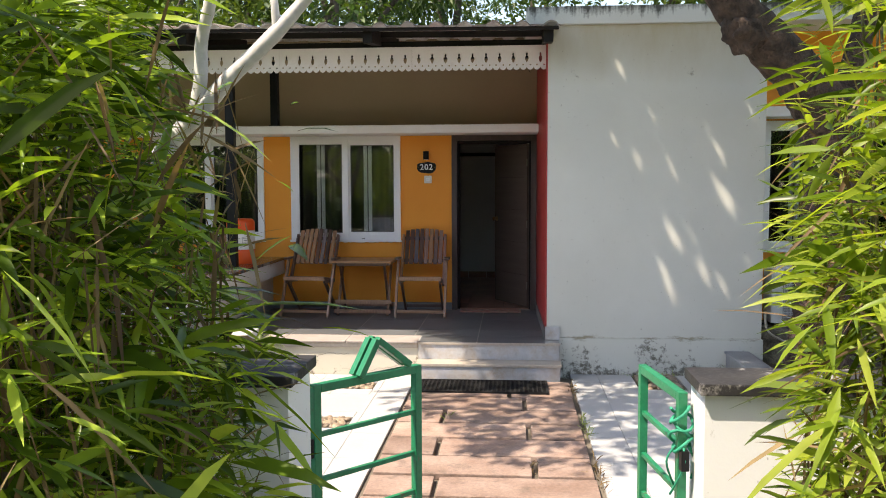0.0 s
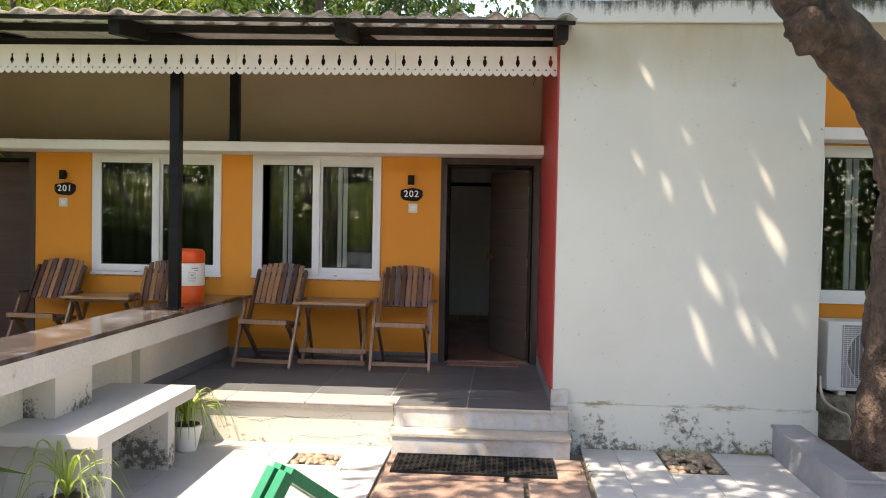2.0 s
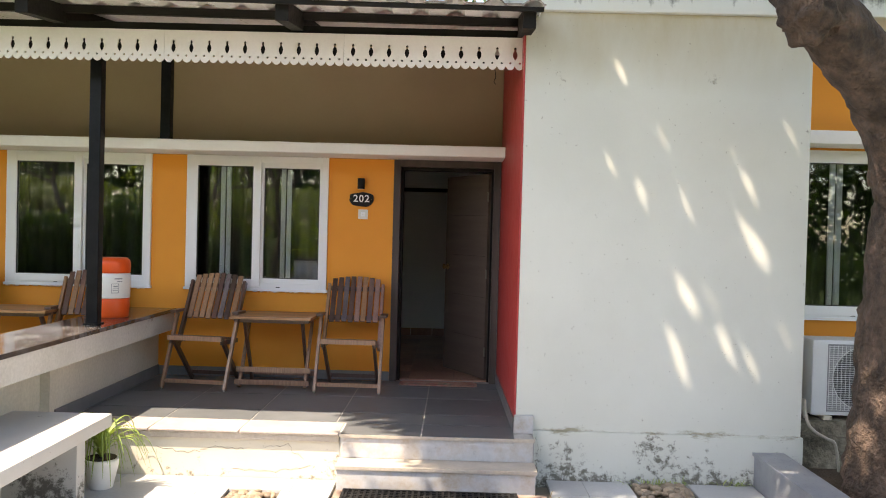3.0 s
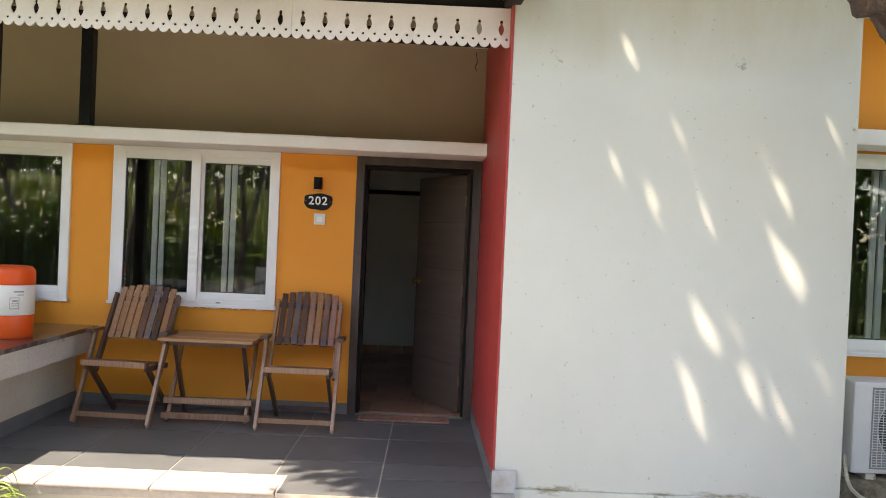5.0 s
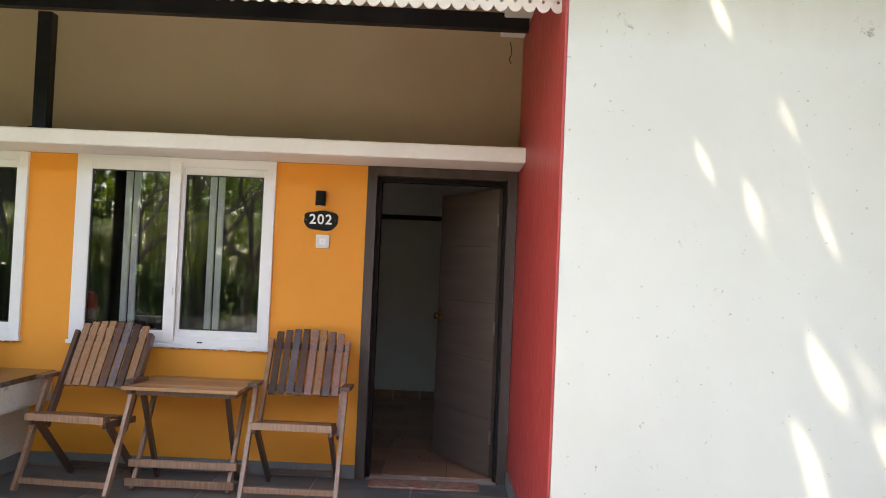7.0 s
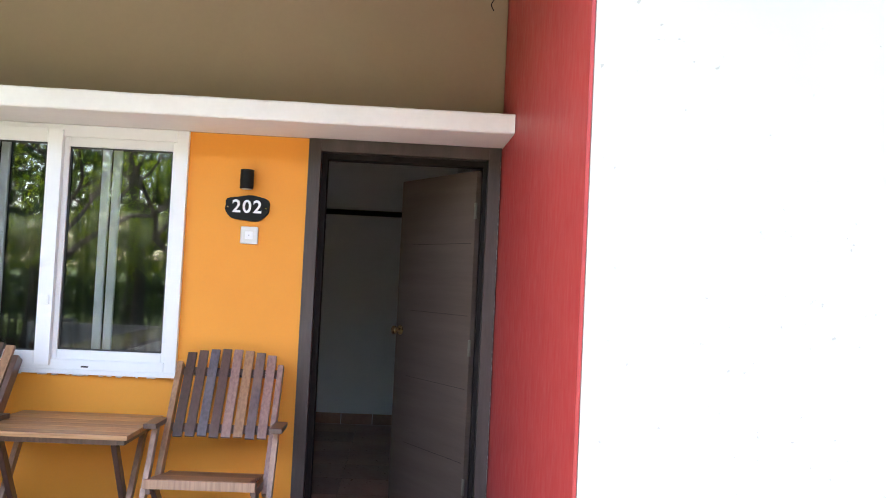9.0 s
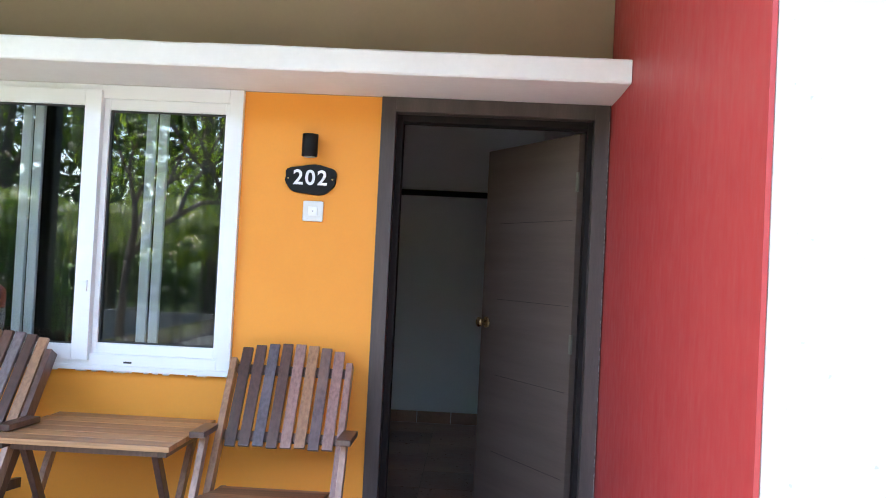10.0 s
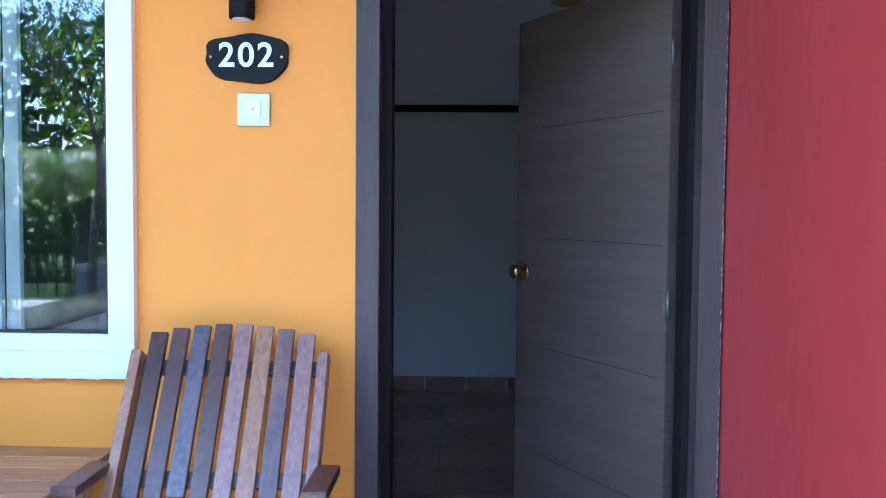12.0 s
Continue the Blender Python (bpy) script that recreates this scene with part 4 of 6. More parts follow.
def folding_chair(tones, at, label):
    """A folding chair of teak: slatted back and seat, crossed legs, flat arms."""
    c = thing("folding_chair", label, "chair", "porch chairs")
    w = 0.262
    lean = Matrix.Translation((0, 0.115, 0.592)) @ Matrix.Rotation(radians(-31), 4, 'X')
    n = 8
    for i in range(n):
        x = -0.202 + 0.404 * i / (n - 1)
        drop = 0.026 * ((i - (n - 1) / 2) / ((n - 1) / 2)) ** 2
        part("back_slat", one(x - 0.0225, x + 0.0225, -0.010, 0.008, 0.003 * (i % 3), 0.474 - drop, 0.004, lean), TONES[tones[i + 1]], c)
    for z in (0.035, 0.335):
        part("back_rail", one(-0.237, 0.237, 0.010, 0.030, z, z + 0.04, 0.003, lean), M_TEAK_DARK, c)
    for sx in (-1, 1):
        x = sx * 0.252
        part("back_post", one(x - 0.014, x + 0.014, -0.02, 0.035, -0.27, 0.392, 0.004, lean), TONES[tones[0 if sx < 0 else 9]], c)
        # crossed legs: one from the front foot up to the arm, one from the rear foot to the seat's front
        for (ya, za, yb, zb, dx, nm, mat_) in ((-0.285, 0.0, 0.045, 0.650, 0.022, "front_leg", M_TEAK_FRONT), (0.285, 0.0, -0.20, 0.445, -0.038, "rear_leg", M_TEAK_DARK)):
            d = Vector((0, yb - ya, zb - za))
            m = Matrix.Translation((sx * (w + dx), ya, za)) @ Matrix.Rotation(-math.atan2(d.y, d.z), 4, 'X')
            leg = part(nm, one(-0.013, 0.013, -0.022, 0.022, 0.014, d.length, 0.004, m), mat_, c)
            part("foot_glide", one(-0.008, 0.008, -0.009, 0.009, 0.002, 0.0135, 0.002, m), M_HINGE, leg, "small steel foot glide")
        part("arm", one(sx * 0.29 - 0.030, sx * 0.29 + 0.030, -0.05, 0.16, 0.651, 0.676, 0.006), M_TEAK_DARK, c)
    for i in range(6):
        y = -0.25 + i * 0.066
        part("seat_slat", one(-0.22, 0.22, y, y + 0.055, 0.458 - i * 0.010, 0.474 - i * 0.010, 0.003), M_TEAK_X, c)
    part("seat_rail", one(-0.245, 0.245, -0.272, -0.252, 0.432, 0.474, 0.003), M_TEAK_FRONT, c)
    for sx in (-1, 1):
        part("seat_side", one(sx * 0.232 - 0.011, sx * 0.232 + 0.011, -0.2515, 0.15, 0.385, 0.425, 0.003, Matrix.Rotation(radians(-3), 4, 'X')), M_TEAK_DARK, c)
    part("foot_rail", one(-0.27, 0.27, -0.262, -0.240, 0.055, 0.09, 0.003), M_TEAK_FRONT, c)
    part("foot_rail", one(-0.21, 0.21, 0.225, 0.245, 0.06, 0.095, 0.003), M_TEAK_DARK, c)
    c.matrix_world = at
    return c


folding_chair("tddbdptmpp", pose(-0.985, 9.98, FLOOR_Z, 0, 0, 0), "folding teak chair with dark and tan back slats beside the door")
folding_chair("dmtttdbdtd", pose(-2.305, 9.945, FLOOR_Z, 0, 0, -5), "folding teak chair turned slightly beside the small table")
folding_chair("ddtmtdbttd", pose(-4.66, 9.96, FLOOR_Z, 0, 0, -3), "folding teak chair behind the half wall")
folding_chair("tdtmdtmdtt", pose(-3.44, 9.96, FLOOR_Z, 0, 0, 6), "folding teak chair behind the orange water jug")


def folding_table():
    t = thing("folding_table", "small folding teak table between the chairs", "table", "porch tables")
    for i in range(6):
        y = -0.30 + i * 0.0985
        part("top_slat", one(-0.355 + 0.006 * (i % 2), 0.355, y, y + 0.096, 0.625, 0.647, 0.004), M_TEAK_TOP, t)
    part("apron", one(-0.29, 0.29, -0.225, -0.205, 0.588, 0.624, 0.003), M_TEAK_DARK, t)
    part("apron", one(-0.29, 0.29, 0.205, 0.225, 0.588, 0.624, 0.003), M_TEAK_DARK, t)
    for sx in (-1, 1):
        part("top_batten", one(sx * 0.318 - 0.018, sx * 0.318 + 0.018, -0.27, 0.26, 0.598, 0.6245, 0.003), M_TEAK_DARK, t)
        for ya, yb, dx, mat_ in ((-0.19, 0.17, 0.0, M_TEAK_FRONT), (0.18, -0.17, -0.034, M_TEAK_DARK)):
            d = Vector((0, yb - ya, 0.590))
            m = Matrix.Translation((sx * (0.295 + dx), ya, 0)) @ Matrix.Rotation(-math.atan2(d.y, d.z), 4, 'X')
            part("leg", one(-0.013, 0.013, -0.021, 0.021, 0.004, d.length, 0.004, m), mat_, t)
    for y, z in ((-0.205, 0.03), (-0.150, 0.135), (0.175, 0.06)):
        part("stretcher", one(-0.335, 0.335, y - 0.012, y + 0.012, z, z + 0.045, 0.003), M_TEAK_FRONT, t)
    return t


table = folding_table()
table.matrix_world = pose(-1.68, 10.07, FLOOR_Z)
copy_thing(table, pose(-4.05, 10.07, FLOOR_Z))


def water_cooler():
    c = thing("water_cooler", "orange and white insulated water jug on the half wall", "water jug", at=(-3.00, 9.50, 0.985))

    def ring(prof, mat, nm, lab=""):
        bm = bmesh.new()
        tube(bm, [(0, 0, z) for z, _ in prof], [r for _, r in prof], 32)
        return part(nm, bm, mat, c, lab)
    ring([(0.0, 0.132), (0.012, 0.138), (0.155, 0.140), (0.16, 0.138)], M_COOL_O, "base", "orange base")
    body = ring([(0.161, 0.140), (0.165, 0.143), (0.36, 0.143), (0.366, 0.140)], M_COOL_W, "body", "white body band")
    ring([(0.367, 0.138), (0.372, 0.143), (0.445, 0.143), (0.47, 0.138), (0.492, 0.118), (0.495, 0.10)], M_COOL_O, "lid", "orange lid")
    for a0, a1, z0, z1 in ((-58, -34, 0.318, 0.328), (-50, -36, 0.298, 0.304), (-66, -46, 0.205, 0.210), (-66, -46, 0.280, 0.284), (-61, -52, 0.255, 0.266), (-63, -49, 0.240, 0.244), (-63, -49, 0.226, 0.230)):
        for q in range(a0, a1, 4):
            m = pose(0.1438 * math.cos(radians(q + 2)), 0.1438 * math.sin(radians(q + 2)), 0, 0, 0, q + 92)
            part("print", one(-0.0052, 0.0052, -0.0012, 0.0012, z0, z1, 0, m), M_GREY_MARK, body, "grey printed mark")
    for q in (-66.5, -45.5):
        part("print", one(-0.0015, 0.0015, -0.0012, 0.0012, 0.205, 0.284, 0, pose(0.1438 * math.cos(radians(q)), 0.1438 * math.sin(radians(q)), 0, 0, 0, q + 90)), M_GREY_MARK, body, "grey printed mark")
    c.scale = (1.10, 1.10, 1.03)
    return c


water_cooler()


# ---- number plates, lamps, switches ----
def number_plate(x, text):
    p = thing("number_plate", "black oval room plate with white number " + text, "sign", "room plates", (x, WALL_Y, 2.08))
    bm = bmesh.new()
    ring = []
    for k in range(40):
        a = 2 * math.pi * k / 40
        r = (abs(math.cos(a)) ** 2.6 + abs(math.sin(a)) ** 2.6) ** (-1 / 2.6) * (1 + 0.17 * noise.noise(Vector((math.cos(a) * 1.5, math.sin(a) * 1.5, 3.1))))
        ring.append((0.118 * r * math.cos(a), 0.064 * r * math.sin(a)))
    fr = [bm.verts.new((u, -0.018, v)) for u, v in ring]
    bk = [bm.verts.new((u * 1.02, -0.001, v * 1.03)) for u, v in ring]
    bm.faces.new(fr)
    bm.faces.new(bk[::-1])
    for k in range(40):
        bm.faces.new((fr[k], bk[k], bk[(k + 1) % 40], fr[(k + 1) % 40]))
    part("plate", bm, M_BLACK, p)
    for k, ch in enumerate(text):
        cu = bpy.data.curves.new("digit", 'FONT')
        cu.body, cu.size, cu.align_x, cu.align_y, cu.extrude = ch, 0.094, 'CENTER', 'CENTER', 0.0015
        cu.offset = 0.0016
        tmp = bpy.data.objects.new("digit", cu)
        scene.collection.objects.link(tmp)
        me = bpy.data.meshes.new_from_object(tmp.evaluated_get(bpy.context.evaluated_depsgraph_get()))
        bpy.data.objects.remove(tmp)
        me.transform(Matrix.Translation(((k - 1) * 0.0545, -0.0205, 0.002)) @ Matrix.Rotation(radians(90), 4, 'X'))
        me.materials.clear()
        me.materials.append(M_LETTER)
        ob = new("digit", me)
        ob.parent = p
        tagged(ob, "white digit " + ch)
    for sx in (-1, 1):
        bm = bmesh.new()
        cyl(bm, (sx * 0.1, -0.0205, 0), (sx * 0.1, -0.018, 0), 0.004, seg=8)
        part("screw", bm, M_BRASS, p)


def wall_lamp(x):
    p = thing("wall_lamp", "small black cylinder wall lamp, unlit", "lamp", "wall lamps", (x, WALL_Y, 2.225))
    bm = bmesh.new()
    tube(bm, [(0, -0.062, -0.05), (0, -0.062, -0.048), (0, -0.062, 0.048), (0, -0.062, 0.05)], [0.032, 0.035, 0.035, 0.032], 24)
    part("body", bm, M_BLACK, p)
    part("bracket", one(-0.022, 0.022, -0.03, -0.001, -0.03, 0.035, 0.004), M_BLACK, p)
    bm = bmesh.new()
    cyl(bm, (0, -0.062, -0.053), (0, -0.062, -0.0505), 0.026, seg=20)
    part("lens", bm, M_SWITCH, p, "pale lamp lens")


def bell_switch(x):
    p = thing("switch", "square ivory bell switch", "switch", "bell switches", (x, WALL_Y, 1.935))
    part("plate", one(-0.046, 0.046, -0.012, -0.001, -0.046, 0.046, 0.009), M_SWITCH, p)
    part("rocker", one(-0.021, 0.021, -0.017, -0.0125, -0.021, 0.021, 0.003), M_LETTER, p)
    bm = bmesh.new()
    cyl(bm, (0, -0.0185, 0), (0, -0.0172, 0), 0.003, seg=8)
    part("dot", bm, M_GREY_MARK, p)


for x, text in ((-0.972, "202"), (-4.70, "201")):
    number_plate(x, text)
    wall_lamp(x)
    bell_switch(x + (0.018 if text == "202" else -0.018))

# rugs
rug = thing("door_rug", "small worn red woven rug on the threshold", "rug", at=(-0.19, 10.31, FLOOR_Z))
part("cloth", one(-0.345, 0.345, -0.105, 0.105, 0, 0.012, 0.004), M_RUG, rug)
for sx in (-1, 1):
    for i in range(12):
        part("fringe", one(sx * 0.347 - 0.001 + (0 if sx > 0 else -0.018), sx * 0.347 + 0.001 + (0.018 if sx > 0 else 0), -0.1 + i * 0.017, -0.093 + i * 0.017, 0.002, 0.006), M_RUG, rug)

mat_thing = thing("door_mat", "black rubber ring mat on the stone path", "mat", at=(-0.19, 7.70, 0.022))
part("border", boxes((-0.585, 0.585, -0.235, -0.215, 0, 0.018), (-0.585, 0.585, 0.215, 0.235, 0, 0.018), (-0.585, -0.565, -0.215, 0.215, 0, 0.018), (0.565, 0.585, -0.215, 0.215, 0, 0.018)), M_RUBBER, mat_thing)
for i in range(13):
    part("web", one(-0.565, 0.565, -0.214 + i * 0.0357, -0.200 + i * 0.0357, 0.001, 0.014), M_RUBBER, mat_thing)
for i in range(28):
    part("web", one(-0.56 + i * 0.04, -0.545 + i * 0.04, -0.2145, 0.2145, 0.0015, 0.0165), M_RUBBER, mat_thing)


# ---- outdoor unit of the air conditioner ----
def ac_unit():
    a = thing("air_conditioner", "white outdoor air conditioner unit with a round fan grille", "air conditioner", at=(3.00, 8.70, 0.50))
    part("casing", one(-0.40, 0.40, -0.14, 0.14, 0.0, 0.56, 0.018), M_AC, a)
    bm = bmesh.new()
    cyl(bm, (-0.02, -0.1405, 0.28), (-0.02, -0.1445, 0.28), 0.232, seg=40)
    part("coil", bm, M_AC_DARK, a, "dark round fan opening behind the grille")
    part("grille_back", one(-0.29, 0.25, -0.1422, -0.1402, 0.03, 0.53), M_GREY_MARK, a, "grey back of the square grille")
    for i in range(30):
        part("grille_bar", one(-0.285, 0.245, -0.151, -0.147, 0.042 + i * 0.0162, 0.0455 + i * 0.0162), M_AC, a)
    for i in range(18):
        part("grille_bar", one(-0.28 + i * 0.0305, -0.2765 + i * 0.0305, -0.1455, -0.1425, 0.04, 0.52), M_AC, a)
    bm = bmesh.new()
    ring = [(-0.02 + 0.235 * math.cos(k * math.pi / 24), -0.155, 0.28 + 0.235 * math.sin(k * math.pi / 24)) for k in range(49)]
    tube(bm, ring, [0.003] * 49, 6, False)
    part("fan_ring", bm, M_AC, a)
    for sx in (-0.28, 0.28):
        part("foot", one(sx - 0.03, sx + 0.03, -0.15, 0.15, -0.033, -0.001, 0.004), M_PLASTER, a)
    bm = bmesh.new()
    tube(bm, spline([(-0.39, 0.02, 0.10), (-0.43, -0.06, 0.02), (-0.40, -0.12, -0.07), (-0.28, -0.17, -0.13), (-0.1, -0.19, -0.135)], 6), [0.013] * 25, 8)
    part("drain_hose", bm, M_PIPE, a, "pale drain hose")
    return a


ac_unit()

# ---- planter and tree ----
structure("planter_wall", boxes((2.14, 2.34, 6.94, WHITE_Y - 0.02, -0.05, 0.222), (2.34, 4.6, 6.94, 7.12, -0.05, 0.222), bevel=0.003), M_PLANTER, "low grey granite planter wall", "planter")
structure("planter_cap", boxes((2.125, 2.355, 6.925, WHITE_Y - 0.02, 0.224, 0.247), (2.357, 4.6, 6.925, 7.135, 0.224, 0.247), bevel=0.003), M_PLANTER, "grey granite slabs on the planter wall", "planter")
structure("planter_soil", boxes((2.34, 4.6, 7.12, 8.52, -0.05, 0.12)), M_SOIL, "dark soil in the planter", "soil")

RNG = np.random.default_rng(5)


# where the crown lets the sun through on to the white wall: along the wall, height, width of the opening
OPENINGS = [(0.66, 2.97, 0.028), (0.74, 2.83, 0.029), (1.10, 2.96, 0.028), (0.95, 2.22, 0.028), (1.00, 2.10, 0.028), (1.03, 2.33, 0.028), (1.27, 2.11, 0.037), (1.37, 2.08, 0.025), (1.61, 1.98, 0.029), (1.43, 2.50, 0.023), (1.90, 2.43, 0.026), (2.06, 2.13, 0.037), (2.31, 2.57, 0.031), (2.13, 1.74, 0.036), (2.00, 1.88, 0.028), (1.57, 1.42, 0.034), (1.65, 1.33, 0.036), (1.79, 1.38, 0.029), (1.49, 1.10, 0.032), (1.59, 0.87, 0.037), (1.92, 0.99, 0.037), (2.10, 0.90, 0.036), (2.35, 1.11, 0.031), (1.36, 0.62, 0.031), (1.57, 0.55, 0.034)]


def closed(p, d, length, at):
    """True for the leaves that stand clear of the crown's openings, which lie along the sunlight."""
    keep = np.ones(len(p), dtype=bool)
    way = np.array(LIGHT)
    u = d / np.linalg.norm(d, axis=1)[:, None]
    for x, z, r in OPENINGS:
        for k in (0.0, 0.33, 0.67, 1.0):
            v = p + u * (length * k)[:, None] - np.outer(0.25 * length * k * k, (0, 0, 1)) + np.array(at) - np.array([x, WHITE_Y, z])
            v -= np.outer(v @ way, way)
            keep &= np.linalg.norm(v, axis=1) > r
    return keep


def yard_tree():
    t = thing("tree", "leaning old tree with thick rough brown trunk", "tree", at=(2.86, 7.80, 0.1))
    bm = bmesh.new()
    tube(bm, spline([(0.02, 0, -0.06), (0.0, 0, 0.25), (-0.01, -0.02, 0.9), (0.0, -0.05, 1.6), (-0.02, -0.12, 2.05), (-0.26, -0.28, 2.50), (-0.70, -0.50, 2.90), (-1.07, -0.6, 3.27), (-1.5, -0.7, 4.0), (-1.9, -0.9, 5.0)], 20),
         tapered([0.38, 0.31, 0.280, 0.255, 0.25, 0.215, 0.185, 0.165, 0.15, 0.125], 20), 72, True, 0.13, 6.0)
    for v in bm.verts:
        v.co += noise.noise_vector(v.co * 22) * 0.006 + noise.noise_vector(v.co * 9) * 0.008
    part("trunk", bm, M_BARK, t)
    bm = bmesh.new()
    bmesh.ops.create_icosphere(bm, subdivisions=4, radius=0.165, matrix=Matrix.Translation((-0.93, -0.62, 3.00)))
    for v in bm.verts:
        v.co += v.normal * (0.07 * noise.noise(v.co * 9) + 0.035 * noise.noise(v.co * 24) - 0.05 * max(0.0, noise.noise(v.co * 15) - 0.25))
    for f in bm.faces:
        f.smooth = True
    part("burr", bm, M_BARK, t, "knotted burr under the limb")
    limbs = [([(-0.05, -0.05, 2.05), (0.12, 0.0, 2.6), (0.28, 0.08, 3.2), (0.5, 0.1, 4.2), (0.9, 0.0, 5.4)], [0.13, 0.115, 0.10, 0.08, 0.05]),
             ([(-1.9, -0.9, 5.0), (-2.8, -1.2, 5.7), (-4.0, -1.3, 6.3), (-5.3, -1.2, 6.6)], [0.12, 0.09, 0.06, 0.03]),
             ([(-1.35, -0.7, 4.1), (-1.6, -1.4, 5.0), (-2.2, -2.6, 5.9), (-2.9, -3.8, 6.4)], [0.12, 0.09, 0.06, 0.03]),
             ([(-1.9, -0.9, 5.0), (-1.9, -0.2, 5.9), (-2.3, 0.5, 6.8)], [0.10, 0.07, 0.03])]
    for pts, r in limbs:
        bm = bmesh.new()
        tube(bm, spline(pts, 5), tapered(r, 5), 12, True, 0.10, 4.0)
        part("limb", bm, M_BARK, t)
    # lobes of leaves over the yard: close over the white wall, with small openings, and open over the path
    at = Vector((2.86, 7.80, 0.1))
    # flat leaf layer out of view, added so only the openings pass sun
    n = 11000
    p = np.column_stack([RNG.uniform(-6.1, -1.7, n), RNG.uniform(-1.85, -0.25, n), RNG.uniform(6.2, 7.3, n)])
    d = RNG.normal(0, 1, p.shape)
    ln = RNG.uniform(0.10, 0.16, n)
    keep = closed(p, d, ln, at)
    p, d, ln = p[keep], d[keep], ln[keep]
    foliage("crown", t, p, d, ln, RNG.uniform(0.045, 0.075, len(p)), M_LEAF, rng=RNG)
    # unseen lobes beyond the trunk, added to hold skylight off the white wall
    p, d = crown_points(RNG, [(0.6 + 0.8 * k, -1.6 + 1.1 * math.sin(k * 2.2), 5.6 + 0.4 * math.cos(k * 1.3)) for k in range(5)] + [(1.2, -3.4, 5.4), (2.6, -3.2, 5.2), (0.9, 0.1, 5.9)], [1.1] * 8, 14000)
    foliage("crown", t, p, d, RNG.uniform(0.12, 0.20, len(p)), RNG.uniform(0.06, 0.09, len(p)), M_LEAF, rng=RNG)
    for count, size, rad, lobes in ((34000, 0.72, 1.15, [(-6.0 + 0.9 * k, -0.82 + 0.35 * math.sin(k * 2.1), 6.9 + 0.3 * math.cos(k * 1.7)) for k in range(8)]),
                                    (9500, 0.8, 1.0, [(-1.0 - 1.05 * k, -2.4 + 0.7 * math.sin(k * 1.9), 6.6 + 0.3 * math.cos(k * 2.3)) for k in range(6)] + [(-2.9 - 0.9 * k, -3.6 + 0.5 * math.sin(k), 6.7) for k in range(4)])):
        p, d = crown_points(RNG, lobes, [rad] * len(lobes), count)
        ln = RNG.uniform(0.13, 0.22, len(p)) * size
        keep = closed(p, d, ln, at)
        p, d, ln = p[keep], d[keep], ln[keep]
        foliage("crown", t, p, d, ln, RNG.uniform(0.06, 0.10, len(p)) * size, M_LEAF, rng=RNG)
    return t


yard_tree()


# ---- bamboo on both sides of the gate ----
def bamboo(at, culms, half, tall, leaves, dry, seed, keep, blades):
    """A clump: leaning culms, long leaves held out from them, dry sheaths and twigs inside. keep(x, y) is true where leaves grow."""
    rng = np.random.default_rng(seed)
    b = thing("bamboo", "dense clump of bamboo with long bright green leaves", "bamboo", "bamboo clumps", at)
    P, D = [], []
    for i in range(culms):
        x, y = rng.uniform(-half[0], half[0]), rng.uniform(-half[1], half[1])
        h = tall * rng.uniform(0.55, 1.0)
        bend = rng.normal(0, 0.16, 2)
        pts = [(x + bend[0] * s * s, y + bend[1] * s * s, h * s - 0.08) for s in (0.0, 0.25, 0.5, 0.75, 1.0)]
        if keep(at[0] + x + (0.40 if at[0] < 0 else 0.14), at[1] + y) and keep(at[0] + x - 0.14, at[1] + y):
            bm = bmesh.new()
            tube(bm, spline(pts, 3), tapered([0.007, 0.006, 0.005, 0.004, 0.002], 3), 6)
            part("culm", bm, M_CULM, b)
        for k in range(leaves // culms // 3):
            s = 0.04 + 0.96 * rng.random() ** 0.75
            a = rng.uniform(0, 2 * math.pi)
            out = np.array([math.cos(a), math.sin(a), rng.uniform(-0.3, 0.45)])
            tip = np.array([x + bend[0] * s * s, y + bend[1] * s * s, h * s]) + out * rng.uniform(0.02, 0.30)
            for q in range(3):
                place = tip + rng.normal(0, 0.03, 3)
                open_top = 0.20 * min(1.0, max(0.0, (place[2] - 1.45) / 0.4)) if at[0] < 0 else 0.0
                if keep(at[0] + place[0] + open_top, at[1] + place[1]) or rng.random() < 0.004:
                    P.append(place)
                    D.append(out + rng.normal(0, 0.38, 3) * np.array([1, 1, 0.8]))
    n = len(P)
    big = rng.random(n) < (0.12 if at[0] < 0 else 0.06)
    ln = np.where(big, rng.uniform(0.18, 0.27, n), rng.uniform(0.06, 0.16, n))
    foliage("green_foliage", b, P, D, ln, ln * rng.uniform(0.085, 0.14, n), blades, droop=0.22, rng=rng)
    q = np.column_stack([rng.uniform(-half[0], half[0], dry), rng.uniform(-half[1], half[1], dry), 2.0 * rng.random(dry) ** 1.4])
    q = q[[keep(at[0] + u[0], at[1] + u[1]) for u in q]]
    m = len(q)
    foliage("dry_foliage", b, q, rng.normal(0, 1, (m, 3)) * np.array([0.5, 0.5, 1.3]), rng.uniform(0.08, 0.26, m), rng.uniform(0.004, 0.013, m), M_DRYLEAF, droop=0.15, rng=rng)
    return b


def left_side(x, y):
    return x < min(-0.42, -0.11 - 0.5 * (y - 1.12))


def right_side(x, y):
    return x > max(0.54, 0.21 + 0.265 * y)


